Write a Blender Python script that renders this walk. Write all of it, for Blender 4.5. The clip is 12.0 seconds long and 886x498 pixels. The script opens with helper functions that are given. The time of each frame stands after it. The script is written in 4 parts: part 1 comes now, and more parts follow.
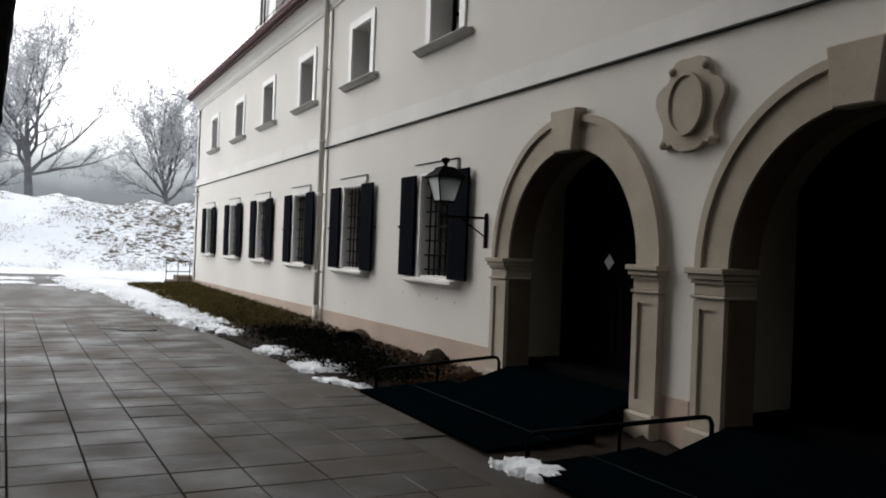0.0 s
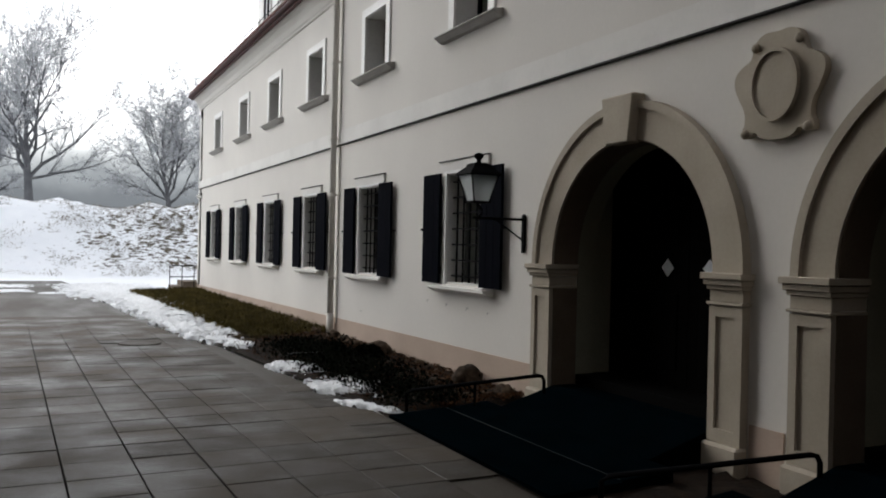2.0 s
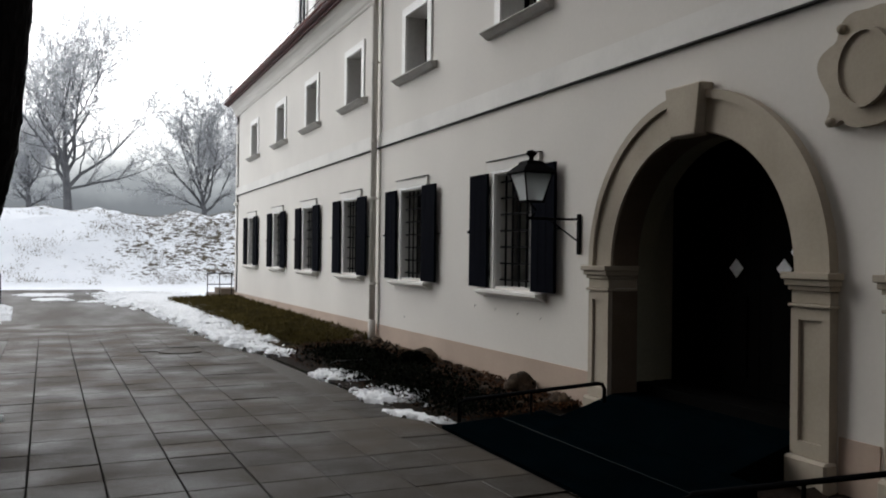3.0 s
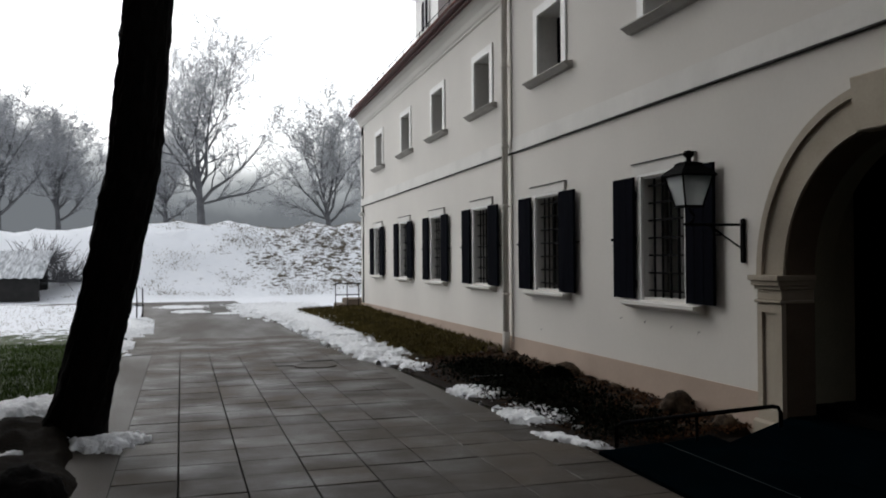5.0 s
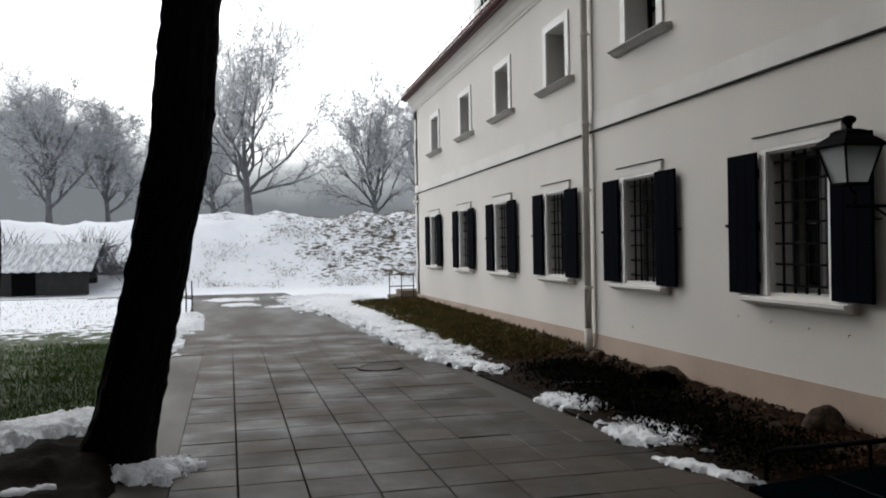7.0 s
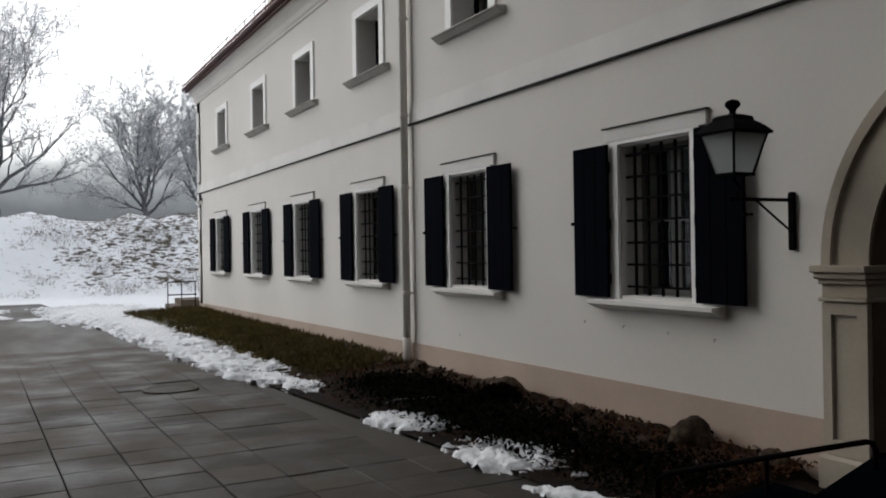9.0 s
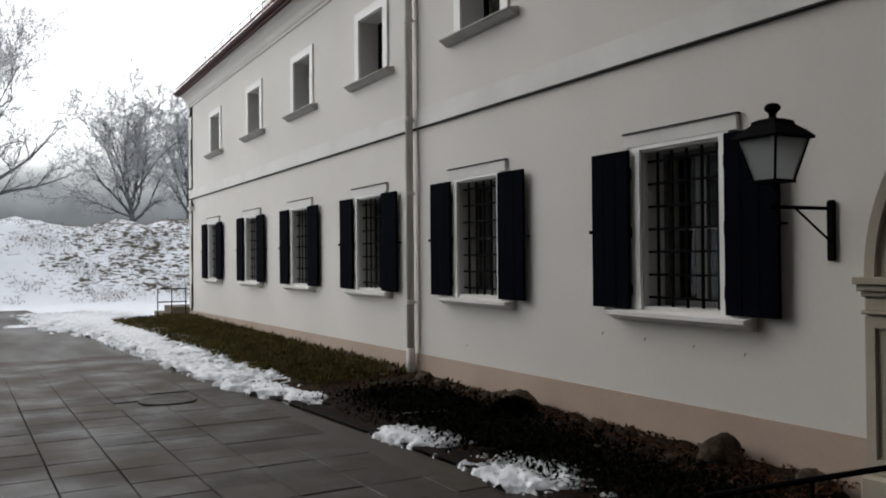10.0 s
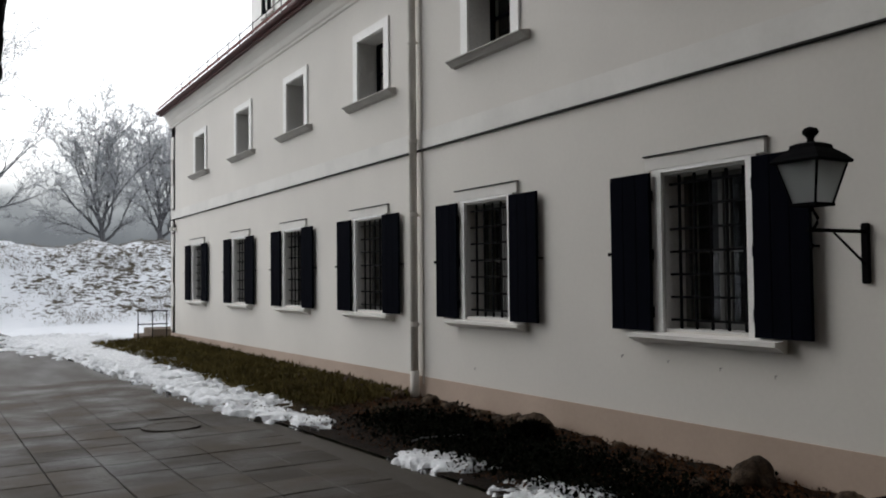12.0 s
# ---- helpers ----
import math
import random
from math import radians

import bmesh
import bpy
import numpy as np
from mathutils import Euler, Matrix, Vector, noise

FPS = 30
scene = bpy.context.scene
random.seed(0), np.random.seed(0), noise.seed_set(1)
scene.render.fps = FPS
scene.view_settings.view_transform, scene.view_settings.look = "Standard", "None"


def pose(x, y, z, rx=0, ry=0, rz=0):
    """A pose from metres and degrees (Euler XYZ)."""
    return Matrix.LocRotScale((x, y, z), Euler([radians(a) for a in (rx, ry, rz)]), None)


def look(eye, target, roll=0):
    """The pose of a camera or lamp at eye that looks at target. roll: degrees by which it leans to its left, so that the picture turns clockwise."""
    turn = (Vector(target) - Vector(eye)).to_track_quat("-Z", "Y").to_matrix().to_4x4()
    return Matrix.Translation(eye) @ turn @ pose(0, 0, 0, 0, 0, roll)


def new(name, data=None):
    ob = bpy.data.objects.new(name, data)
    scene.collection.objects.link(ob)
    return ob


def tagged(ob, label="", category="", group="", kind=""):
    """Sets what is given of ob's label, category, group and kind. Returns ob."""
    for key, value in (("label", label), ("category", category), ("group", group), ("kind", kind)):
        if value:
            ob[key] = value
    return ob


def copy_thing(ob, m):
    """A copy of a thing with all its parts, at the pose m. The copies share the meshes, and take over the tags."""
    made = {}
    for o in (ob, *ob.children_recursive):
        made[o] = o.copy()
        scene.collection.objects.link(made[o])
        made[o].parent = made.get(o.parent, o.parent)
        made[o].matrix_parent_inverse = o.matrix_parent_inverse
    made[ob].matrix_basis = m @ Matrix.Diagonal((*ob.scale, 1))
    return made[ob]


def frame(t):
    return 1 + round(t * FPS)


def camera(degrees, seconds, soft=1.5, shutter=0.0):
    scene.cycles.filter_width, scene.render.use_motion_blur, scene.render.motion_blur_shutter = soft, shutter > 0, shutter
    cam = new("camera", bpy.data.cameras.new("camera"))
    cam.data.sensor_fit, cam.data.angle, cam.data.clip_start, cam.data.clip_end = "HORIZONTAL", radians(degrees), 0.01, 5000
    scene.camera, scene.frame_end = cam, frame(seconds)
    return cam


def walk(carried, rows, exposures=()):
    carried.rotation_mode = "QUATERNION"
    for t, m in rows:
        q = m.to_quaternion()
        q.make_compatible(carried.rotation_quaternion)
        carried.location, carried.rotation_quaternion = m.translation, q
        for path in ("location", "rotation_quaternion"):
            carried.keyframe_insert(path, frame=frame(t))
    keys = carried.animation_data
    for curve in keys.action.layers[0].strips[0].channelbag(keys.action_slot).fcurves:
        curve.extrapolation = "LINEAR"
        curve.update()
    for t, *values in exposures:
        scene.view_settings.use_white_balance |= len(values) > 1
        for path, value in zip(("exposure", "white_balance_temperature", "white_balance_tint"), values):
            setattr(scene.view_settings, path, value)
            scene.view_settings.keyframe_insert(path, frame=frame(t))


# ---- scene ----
cam = camera(55.0, 12.0, soft=1.9)
PATH = [
    (0, (-4.985, -7.8, 1.611), (-4.123, -5.995, 1.614), 2.2),
    (0.5, (-4.948, -7.441, 1.592), (-4.08, -5.64, 1.611), 2.5),
    (1, (-4.889, -7.214, 1.674), (-4.029, -5.408, 1.691), 1.9),
    (1.5, (-4.829, -6.941, 1.698), (-3.977, -5.132, 1.699), 1.4),
    (2, (-4.842, -6.712, 1.695), (-3.986, -4.904, 1.692), 1.3),
    (2.5, (-4.787, -6.413, 1.685), (-3.944, -4.6, 1.68), 1.0),
    (2.7, (-4.822, -6.36, 1.655), (-4.019, -4.528, 1.664), 1.1),
    (4.5, (-4.9, -5.736, 1.692), (-4.145, -3.884, 1.702), 0.0),
    (5, (-4.943, -5.715, 1.722), (-4.417, -3.785, 1.744), -0.4),
    (5.5, (-4.97, -5.36, 1.713), (-4.477, -3.422, 1.736), -0.5),
    (6, (-5.059, -5.054, 1.734), (-4.587, -3.11, 1.748), -0.7),
    (6.5, (-5.05, -4.658, 1.75), (-4.61, -2.707, 1.754), -0.9),
    (6.7, (-5.052, -4.516, 1.757), (-4.627, -2.562, 1.755), -1.0),
    (8.3, (-5.255, -3.437, 1.791), (-4.712, -1.512, 1.771), -0.6),
    (8.5, (-5.31, -3.279, 1.765), (-4.653, -1.39, 1.75), -0.8),
    (9, (-5.164, -2.97, 1.693), (-4.247, -1.192, 1.697), -0.9),
    (9.5, (-5.098, -2.718, 1.65), (-4.082, -0.996, 1.673), -0.8),
    (10, (-5.257, -2.574, 1.695), (-4.311, -0.811, 1.718), -0.5),
    (10.5, (-5.616, -2.56, 1.764), (-4.966, -0.669, 1.792), 0.0),
    (11, (-5.632, -2.551, 1.807), (-4.982, -0.659, 1.846), -0.1),
    (11.5, (-5.712, -2.48, 1.81), (-4.855, -0.673, 1.857), -0.5),
    (12, (-5.652, -2.281, 1.721), (-4.642, -0.556, 1.791), -0.6),
]
walk(cam, [(t, look(eye, target, roll)) for t, eye, target, roll in PATH],
     exposures=((0.0, 1.28), (0.5, 1.14), (1.0, 1.0), (2.5, 1.05), (4.5, 0.64), (5.5, 0.57), (6.5, 0.76), (8.5, 0.80), (9.0, 0.62), (9.5, 0.69), (10.5, 0.73), (11.0, 0.66), (12.0, 0.66)))

# ---- world and light: an overcast winter day ----
world = bpy.data.worlds.new("overcast")
scene.world = world
world.use_nodes = True
wn, wl = world.node_tree.nodes, world.node_tree.links
sky = wn.new("ShaderNodeTexSky")
sky.sky_type, sky.sun_disc = "NISHITA", False
sky.sun_elevation, sky.sun_rotation = radians(34), radians(-28)
sky.air_density, sky.dust_density, sky.ozone_density = 1.0, 1.0, 1.0
grey = wn.new("ShaderNodeHueSaturation")
grey.inputs["Saturation"].default_value = 0.16
wl.new(sky.outputs[0], grey.inputs["Color"])
wl.new(grey.outputs[0], wn["Background"].inputs["Color"])
wn["Background"].inputs["Strength"].default_value = 0.15

sun_data = bpy.data.lights.new("sun", "SUN")
sun_data.energy, sun_data.angle, sun_data.color = 0.35, radians(40), (1.0, 0.98, 0.95)
sun = new("sun", sun_data)
sun.matrix_world = look((-14, 24, 18), (0, 0, 0))


# ---- materials ----
def material(name, base, other=None, scale=6.0, rough=0.8, bump=0.15, fine=60.0, metal=0.0, spread=0.5, stretch=(1, 1, 1),
             per_piece=0.0, spec=0.5, rough2=None, speckle=0.2):
    """Two-scale noise between two colours, with a fine grain in colour and relief."""
    m = bpy.data.materials.new(name)
    m.use_nodes = True
    n, l = m.node_tree.nodes, m.node_tree.links
    b = n["Principled BSDF"]
    other = other or tuple(c * 0.75 for c in base)
    co = n.new("ShaderNodeTexCoord")
    mp = n.new("ShaderNodeMapping")
    mp.inputs["Scale"].default_value = stretch
    geo = n.new("ShaderNodeNewGeometry")
    l.new(geo.outputs["Position"], mp.inputs["Vector"])
    big, small = n.new("ShaderNodeTexNoise"), n.new("ShaderNodeTexNoise")
    big.inputs["Scale"].default_value, big.inputs["Detail"].default_value = scale, 6
    small.inputs["Scale"].default_value, small.inputs["Detail"].default_value = fine, 4
    for t in (big, small):
        l.new(mp.outputs[0], t.inputs["Vector"])
    ramp = n.new("ShaderNodeValToRGB")
    ramp.color_ramp.elements[0].position, ramp.color_ramp.elements[1].position = 0.5 - spread / 2, 0.5 + spread / 2
    ramp.color_ramp.elements[0].color, ramp.color_ramp.elements[1].color = (*other, 1), (*base, 1)
    l.new(big.outputs["Fac"], ramp.inputs["Fac"])
    hsv = n.new("ShaderNodeHueSaturation")
    grain = n.new("ShaderNodeMapRange")
    grain.inputs["To Min"].default_value, grain.inputs["To Max"].default_value = 1 - speckle, 1 + speckle
    l.new(small.outputs["Fac"], grain.inputs["Value"])
    value = grain.outputs[0]
    if per_piece:
        info = n.new("ShaderNodeObjectInfo")
        vary = n.new("ShaderNodeMapRange")
        vary.inputs["To Min"].default_value, vary.inputs["To Max"].default_value = 1 - per_piece, 1 + per_piece
        l.new(info.outputs["Random"], vary.inputs["Value"])
        mul = n.new("ShaderNodeMath")
        mul.operation = "MULTIPLY"
        l.new(value, mul.inputs[0]), l.new(vary.outputs[0], mul.inputs[1])
        value = mul.outputs[0]
    l.new(value, hsv.inputs["Value"])
    l.new(ramp.outputs["Color"], hsv.inputs["Color"])
    l.new(hsv.outputs["Color"], b.inputs["Base Color"])
    if rough2 is not None:
        rr = n.new("ShaderNodeMapRange")
        rr.inputs["From Min"].default_value, rr.inputs["From Max"].default_value = 0.35, 0.65
        rr.inputs["To Min"].default_value, rr.inputs["To Max"].default_value = rough2, rough
        l.new(big.outputs["Fac"], rr.inputs["Value"])
        l.new(rr.outputs[0], b.inputs["Roughness"])
    else:
        b.inputs["Roughness"].default_value = rough
    b.inputs["Metallic"].default_value = metal
    b.inputs["Specular IOR Level"].default_value = spec
    if bump:
        bp = n.new("ShaderNodeBump")
        bp.inputs["Strength"].default_value, bp.inputs["Distance"].default_value = bump, 0.02
        l.new(small.outputs["Fac"], bp.inputs["Height"])
        l.new(bp.outputs["Normal"], b.inputs["Normal"])
    return m


PLASTER = material("lime_plaster", (0.69, 0.66, 0.612), (0.575, 0.55, 0.515), scale=0.45, rough=0.92, bump=0.03, fine=22, spec=0.12, spread=0.75, speckle=0.035)
BAND = material("white_limewash", (0.72, 0.70, 0.665), (0.60, 0.585, 0.555), scale=1.2, rough=0.92, bump=0.03, fine=25, spec=0.12, speckle=0.04)
PLINTH = material("plinth_paint", (0.47, 0.37, 0.305), (0.37, 0.29, 0.235), scale=0.9, rough=0.92, bump=0.08, fine=25, spec=0.12, speckle=0.06)
STONE = material("sandstone", (0.42, 0.372, 0.305), (0.31, 0.27, 0.215), scale=1.6, rough=0.88, bump=0.10, fine=35, spec=0.15, speckle=0.09)
# Sandstone darkened for the archways' shade; also on steps and added walls.
STONE_DARK = material("dimmed_sandstone", (0.15, 0.115, 0.085), (0.10, 0.078, 0.058), scale=2.5, rough=0.85, bump=0.25, fine=50, spec=0.2)
WHITE = material("white_paint", (0.78, 0.77, 0.75), (0.70, 0.69, 0.67), scale=3, rough=0.6, bump=0.05)
REVEAL = material("reveal_plaster", (0.60, 0.59, 0.57), (0.53, 0.52, 0.5), scale=2, rough=0.9, bump=0.1)
SHUTTER = material("shutter_paint", (0.0032, 0.0038, 0.0070), (0.0018, 0.0022, 0.004), scale=5, rough=0.85, bump=0.15, stretch=(1, 1, 0.15), spec=0.01)
IRON = material("black_iron", (0.004, 0.004, 0.0045), (0.0025, 0.0025, 0.003), scale=8, rough=0.75, bump=0.1, spec=0.02)
ROOF = material("red_clay_tile", (0.15, 0.045, 0.036), (0.09, 0.028, 0.024), scale=3, rough=0.8, bump=0.3, per_piece=0.3, spec=0.2)
GUTTER = material("painted_gutter", (0.070, 0.020, 0.019), (0.045, 0.015, 0.014), scale=3, rough=0.6, bump=0.05, spec=0.2)
PIPE = material("cream_drainpipe", (0.66, 0.63, 0.58), (0.55, 0.52, 0.475), scale=2, rough=0.6, bump=0.05, spec=0.2)
SLAB = material("wet_concrete_slab", (0.055, 0.042, 0.029), (0.019, 0.0147, 0.0105), scale=1.3, rough=0.78, rough2=0.40, bump=0.35, fine=70, per_piece=0.32, spec=0.23)
ROAD = material("wet_asphalt", (0.050, 0.040, 0.029), (0.026, 0.021, 0.0155), scale=0.8, rough=0.72, rough2=0.40, bump=0.3, fine=80, spec=0.25, stretch=(1.0, 0.25, 1.0))
JOINT = material("wet_joint_sand", (0.012, 0.010, 0.008), (0.007, 0.006, 0.005), scale=8, rough=0.9, bump=0.3, spec=0.1)
SOIL = material("dark_soil", (0.030, 0.018, 0.010), (0.006, 0.004, 0.003), scale=7, rough=0.95, bump=0.8, fine=40, spec=0.1)
LITTER = material("leaf_litter", (0.105, 0.046, 0.018), (0.014, 0.008, 0.005), scale=5, rough=0.9, bump=0.0, fine=60, spec=0.1)
ROCK = material("field_stone", (0.105, 0.073, 0.048), (0.018, 0.013, 0.010), scale=14, rough=0.95, bump=0.9, fine=45, per_piece=0.35, spec=0.15, spread=0.35)
SNOW = material("old_snow", (0.92, 0.935, 0.95), (0.66, 0.68, 0.70), scale=14, rough=0.75, bump=0.7, fine=45, spread=0.4, spec=0.2)
BARK = material("dark_bark", (0.006, 0.005, 0.0045), (0.002, 0.002, 0.002), scale=9, rough=0.95, bump=0.8, fine=35, stretch=(1, 1, 0.25), spec=0.08)
# Pale greys for far bark and twigs, with distance haze mixed in.
FARBARK = material("haze_grey_bark", (0.135, 0.137, 0.145), (0.085, 0.087, 0.094), scale=2, rough=0.95, bump=0.0, spec=0.1)
HAZETWIG = material("haze_grey_twigs", (0.47, 0.48, 0.50), (0.34, 0.35, 0.37), scale=0.4, rough=0.95, bump=0.0, spec=0.1)
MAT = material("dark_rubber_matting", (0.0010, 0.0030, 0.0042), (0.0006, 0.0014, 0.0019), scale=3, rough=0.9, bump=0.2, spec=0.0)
# Dark doors and threshold, blackened further for the deep archway's shade.
DARK = material("shaded_recess_black", (0.0018, 0.0015, 0.0012), (0.001, 0.0009, 0.0008), scale=4, rough=0.8, bump=0.1, spec=0.03)
# Near-black room surfaces: the lack of light is put into their colour.
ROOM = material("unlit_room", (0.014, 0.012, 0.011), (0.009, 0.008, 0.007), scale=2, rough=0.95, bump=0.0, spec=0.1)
PAPER = material("white_notice", (0.74, 0.76, 0.80), (0.62, 0.64, 0.68), scale=14, rough=0.7, bump=0.0)
EVERGREEN = material("dark_evergreen", (0.005, 0.006, 0.0032), (0.002, 0.0025, 0.0015), scale=12, rough=0.9, bump=0.0, spec=0.02)
DRYGRASS = material("withered_grass", (0.115, 0.088, 0.026), (0.035, 0.030, 0.010), scale=3, rough=0.95, bump=0.0, spec=0.1)
GREENGRASS = material("green_grass_blades", (0.070, 0.115, 0.022), (0.032, 0.06, 0.012), scale=4, rough=0.9, bump=0.0, spec=0.1)
SEAM = material("mat_edging", (0.009, 0.013, 0.015), (0.004, 0.006, 0.007), scale=5, rough=0.8, bump=0.0, spec=0.05)
SNOWROOF = material("snow_dusted_sheet", (0.75, 0.77, 0.80), (0.33, 0.35, 0.37), scale=3, rough=0.8, bump=0.2, stretch=(4, 0.6, 1), spread=0.3, spec=0.2)
SILL = material("grey_sill_stone", (0.40, 0.385, 0.36), (0.32, 0.305, 0.285), scale=2.5, rough=0.85, bump=0.2)
# Inner reveal tone with the archway's depth shade in it.
OLIVE = material("dimmed_olive_reveal", (0.23, 0.225, 0.175), (0.18, 0.175, 0.14), scale=2, rough=0.9, bump=0.1, spec=0.05)
DARKSOIL = material("black_leaf_mould", (0.012, 0.009, 0.006), (0.004, 0.003, 0.002), scale=9, rough=0.95, bump=0.8, fine=40, spec=0.05)
# White casement paint lowered to grey for the dim window openings.
CASEMENT = material("dimmed_casement_white", (0.15, 0.147, 0.142), (0.11, 0.108, 0.105), scale=4, rough=0.6, bump=0.05, spec=0.2)
# Dark grey for the thin line strips and the store's walls.
DARKGREY = material("plain_dark_grey", (0.035, 0.034, 0.034), (0.02, 0.02, 0.02), scale=4, rough=0.7, bump=0.1, spec=0.15)


def glass_material(name, tint, rough):
    m = bpy.data.materials.new(name)
    m.use_nodes = True
    b = m.node_tree.nodes["Principled BSDF"]
    b.inputs["Base Color"].default_value = (*tint, 1)
    b.inputs["Roughness"].default_value = rough
    b.inputs["Transmission Weight"].default_value = 1.0
    b.inputs["IOR"].default_value = 1.3
    return m


GLASS = glass_material("window_glass", (0.85, 0.88, 0.88), 0.02)
MILK = glass_material("frosted_lantern_glass", (0.42, 0.44, 0.44), 0.6)


def bed_material():
    """Soil turning to withered turf beyond the stones."""
    m = material("bed_soil", (0.018, 0.0105, 0.006), (0.0035, 0.0025, 0.0018), scale=7, rough=0.95, bump=0.8, fine=40, spec=0.1)
    n, l = m.node_tree.nodes, m.node_tree.links
    geo, sep, tex, add, rng, mix = (n.new("ShaderNode" + k) for k in ("NewGeometry", "SeparateXYZ", "TexNoise", "Math", "MapRange", "Mix"))
    l.new(geo.outputs["Position"], sep.inputs[0]), l.new(geo.outputs["Position"], tex.inputs["Vector"])
    tex.inputs["Scale"].default_value = 1.4
    add.operation = "MULTIPLY_ADD"
    l.new(tex.outputs["Fac"], add.inputs[0])
    add.inputs[1].default_value = 5.0
    l.new(sep.outputs["Y"], add.inputs[2])
    rng.inputs["From Min"].default_value, rng.inputs["From Max"].default_value = 10.0, 13.0
    l.new(add.outputs[0], rng.inputs["Value"])
    mix.data_type = "RGBA"
    l.new(rng.outputs[0], mix.inputs["Factor"])
    b = n["Principled BSDF"]
    soil = b.inputs["Base Color"].links[0].from_socket
    a, c = [s for s in mix.inputs if s.type == "RGBA"]
    l.new(soil, a)
    c.default_value = (0.075, 0.058, 0.016, 1)
    l.new([o for o in mix.outputs if o.type == "RGBA"][0], b.inputs["Base Color"])
    return m


def ground_material():
    """Grass, thin snow on grass, and deeper snow farther out and on the bank."""
    m = bpy.data.materials.new("winter_ground")
    m.use_nodes = True
    n, l = m.node_tree.nodes, m.node_tree.links
    b = n["Principled BSDF"]
    geo, sep = n.new("ShaderNodeNewGeometry"), n.new("ShaderNodeSeparateXYZ")
    l.new(geo.outputs["Position"], sep.inputs[0])

    def noise_at(scale, detail=6, squash=(1, 1, 1)):
        mp, t = n.new("ShaderNodeMapping"), n.new("ShaderNodeTexNoise")
        mp.inputs["Scale"].default_value = squash
        l.new(geo.outputs["Position"], mp.inputs["Vector"])
        t.inputs["Scale"].default_value, t.inputs["Detail"].default_value = scale, detail
        l.new(mp.outputs[0], t.inputs["Vector"])
        return t.outputs["Fac"]

    def math_node(op, a, c, third=None):
        q = n.new("ShaderNodeMath")
        q.operation = op
        for k, v in enumerate((a, c, third)):
            if v is None:
                continue
            if isinstance(v, (int, float)):
                q.inputs[k].default_value = v
            else:
                l.new(v, q.inputs[k])
        return q.outputs[0]

    def span(v, a, c, lo=0.0, hi=1.0):
        q = n.new("ShaderNodeMapRange")
        q.interpolation_type = "SMOOTHSTEP"
        for k, w in zip(("From Min", "From Max", "To Min", "To Max"), (a, c, lo, hi)):
            q.inputs[k].default_value = w
        l.new(v, q.inputs["Value"])
        return q.outputs[0]

    def blend(f, a, c):
        q = n.new("ShaderNodeMix")
        q.data_type = "RGBA"
        l.new(f, q.inputs["Factor"])
        for k, v in (("A", a), ("B", c)):
            s = next(i for i in q.inputs if i.name == k and i.type == "RGBA")
            if isinstance(v, tuple):
                s.default_value = (*v, 1)
            else:
                l.new(v, s)
        return next(o for o in q.outputs if o.type == "RGBA")

    grass = blend(noise_at(3.0), (0.022, 0.034, 0.009), (0.055, 0.085, 0.02))
    earth = blend(noise_at(9.0), (0.035, 0.027, 0.018), (0.12, 0.095, 0.055))
    tuft = noise_at(3.6, 9, (1, 1.0, 2.5))
    # how much snow lies: none near, a dusting at 11 to 18 m, closed cover beyond
    out = math_node("ADD", span(sep.outputs["Y"], 8.5, 22.0, 0.0, 0.42), span(sep.outputs["Y"], 24.0, 34.0, 0.0, 0.22))
    # the bank's right shoulder is windswept and shows dead grass
    bare = math_node("MULTIPLY", span(sep.outputs["X"], -9.0, 1.0, 0.205, 0.40), span(sep.outputs["Y"], 33.5, 35.0))
    cover = math_node("SUBTRACT", out, bare)
    fac = span(math_node("SUBTRACT", math_node("ADD", cover, math_node("MULTIPLY", noise_at(0.9, 5), 0.30)), math_node("MULTIPLY", tuft, 0.75)), -0.06, 0.05)
    left = span(sep.outputs["Y"], 22.0, 30.0)
    under = blend(left, grass, earth)
    white = blend(noise_at(1.5), (0.80, 0.83, 0.88), (0.92, 0.94, 0.97))
    l.new(blend(fac, under, white), b.inputs["Base Color"])
    b.inputs["Roughness"].default_value = 0.9
    bp = n.new("ShaderNodeBump")
    bp.inputs["Strength"].default_value, bp.inputs["Distance"].default_value = 0.7, 0.08
    l.new(tuft, bp.inputs["Height"])
    l.new(bp.outputs["Normal"], b.inputs["Normal"])
    return m


DEADTUFT = material("dead_tuft_grass", (0.30, 0.275, 0.235), (0.12, 0.105, 0.085), scale=1.0, rough=0.95, bump=0.0, spec=0.1)
GROUND = ground_material()
BED = bed_material()


# ---- building helpers ----
def part(name, bm, mat, parent=None, label="", smooth=False):
    me = bpy.data.meshes.new(name)
    bmesh.ops.recalc_face_normals(bm, faces=bm.faces[:])
    if smooth:
        for f in bm.faces:
            f.smooth = True
    bm.to_mesh(me)
    bm.free()
    me.materials.append(mat)
    ob = new(name, me)
    if parent is not None:
        ob.parent = parent
    if label:
        ob["label"] = label
    return ob


def thing(name, label, category, group="", kind="", at=(0, 0, 0)):
    ob = new(name)
    ob.location = at
    return tagged(ob, label, category, group, kind)


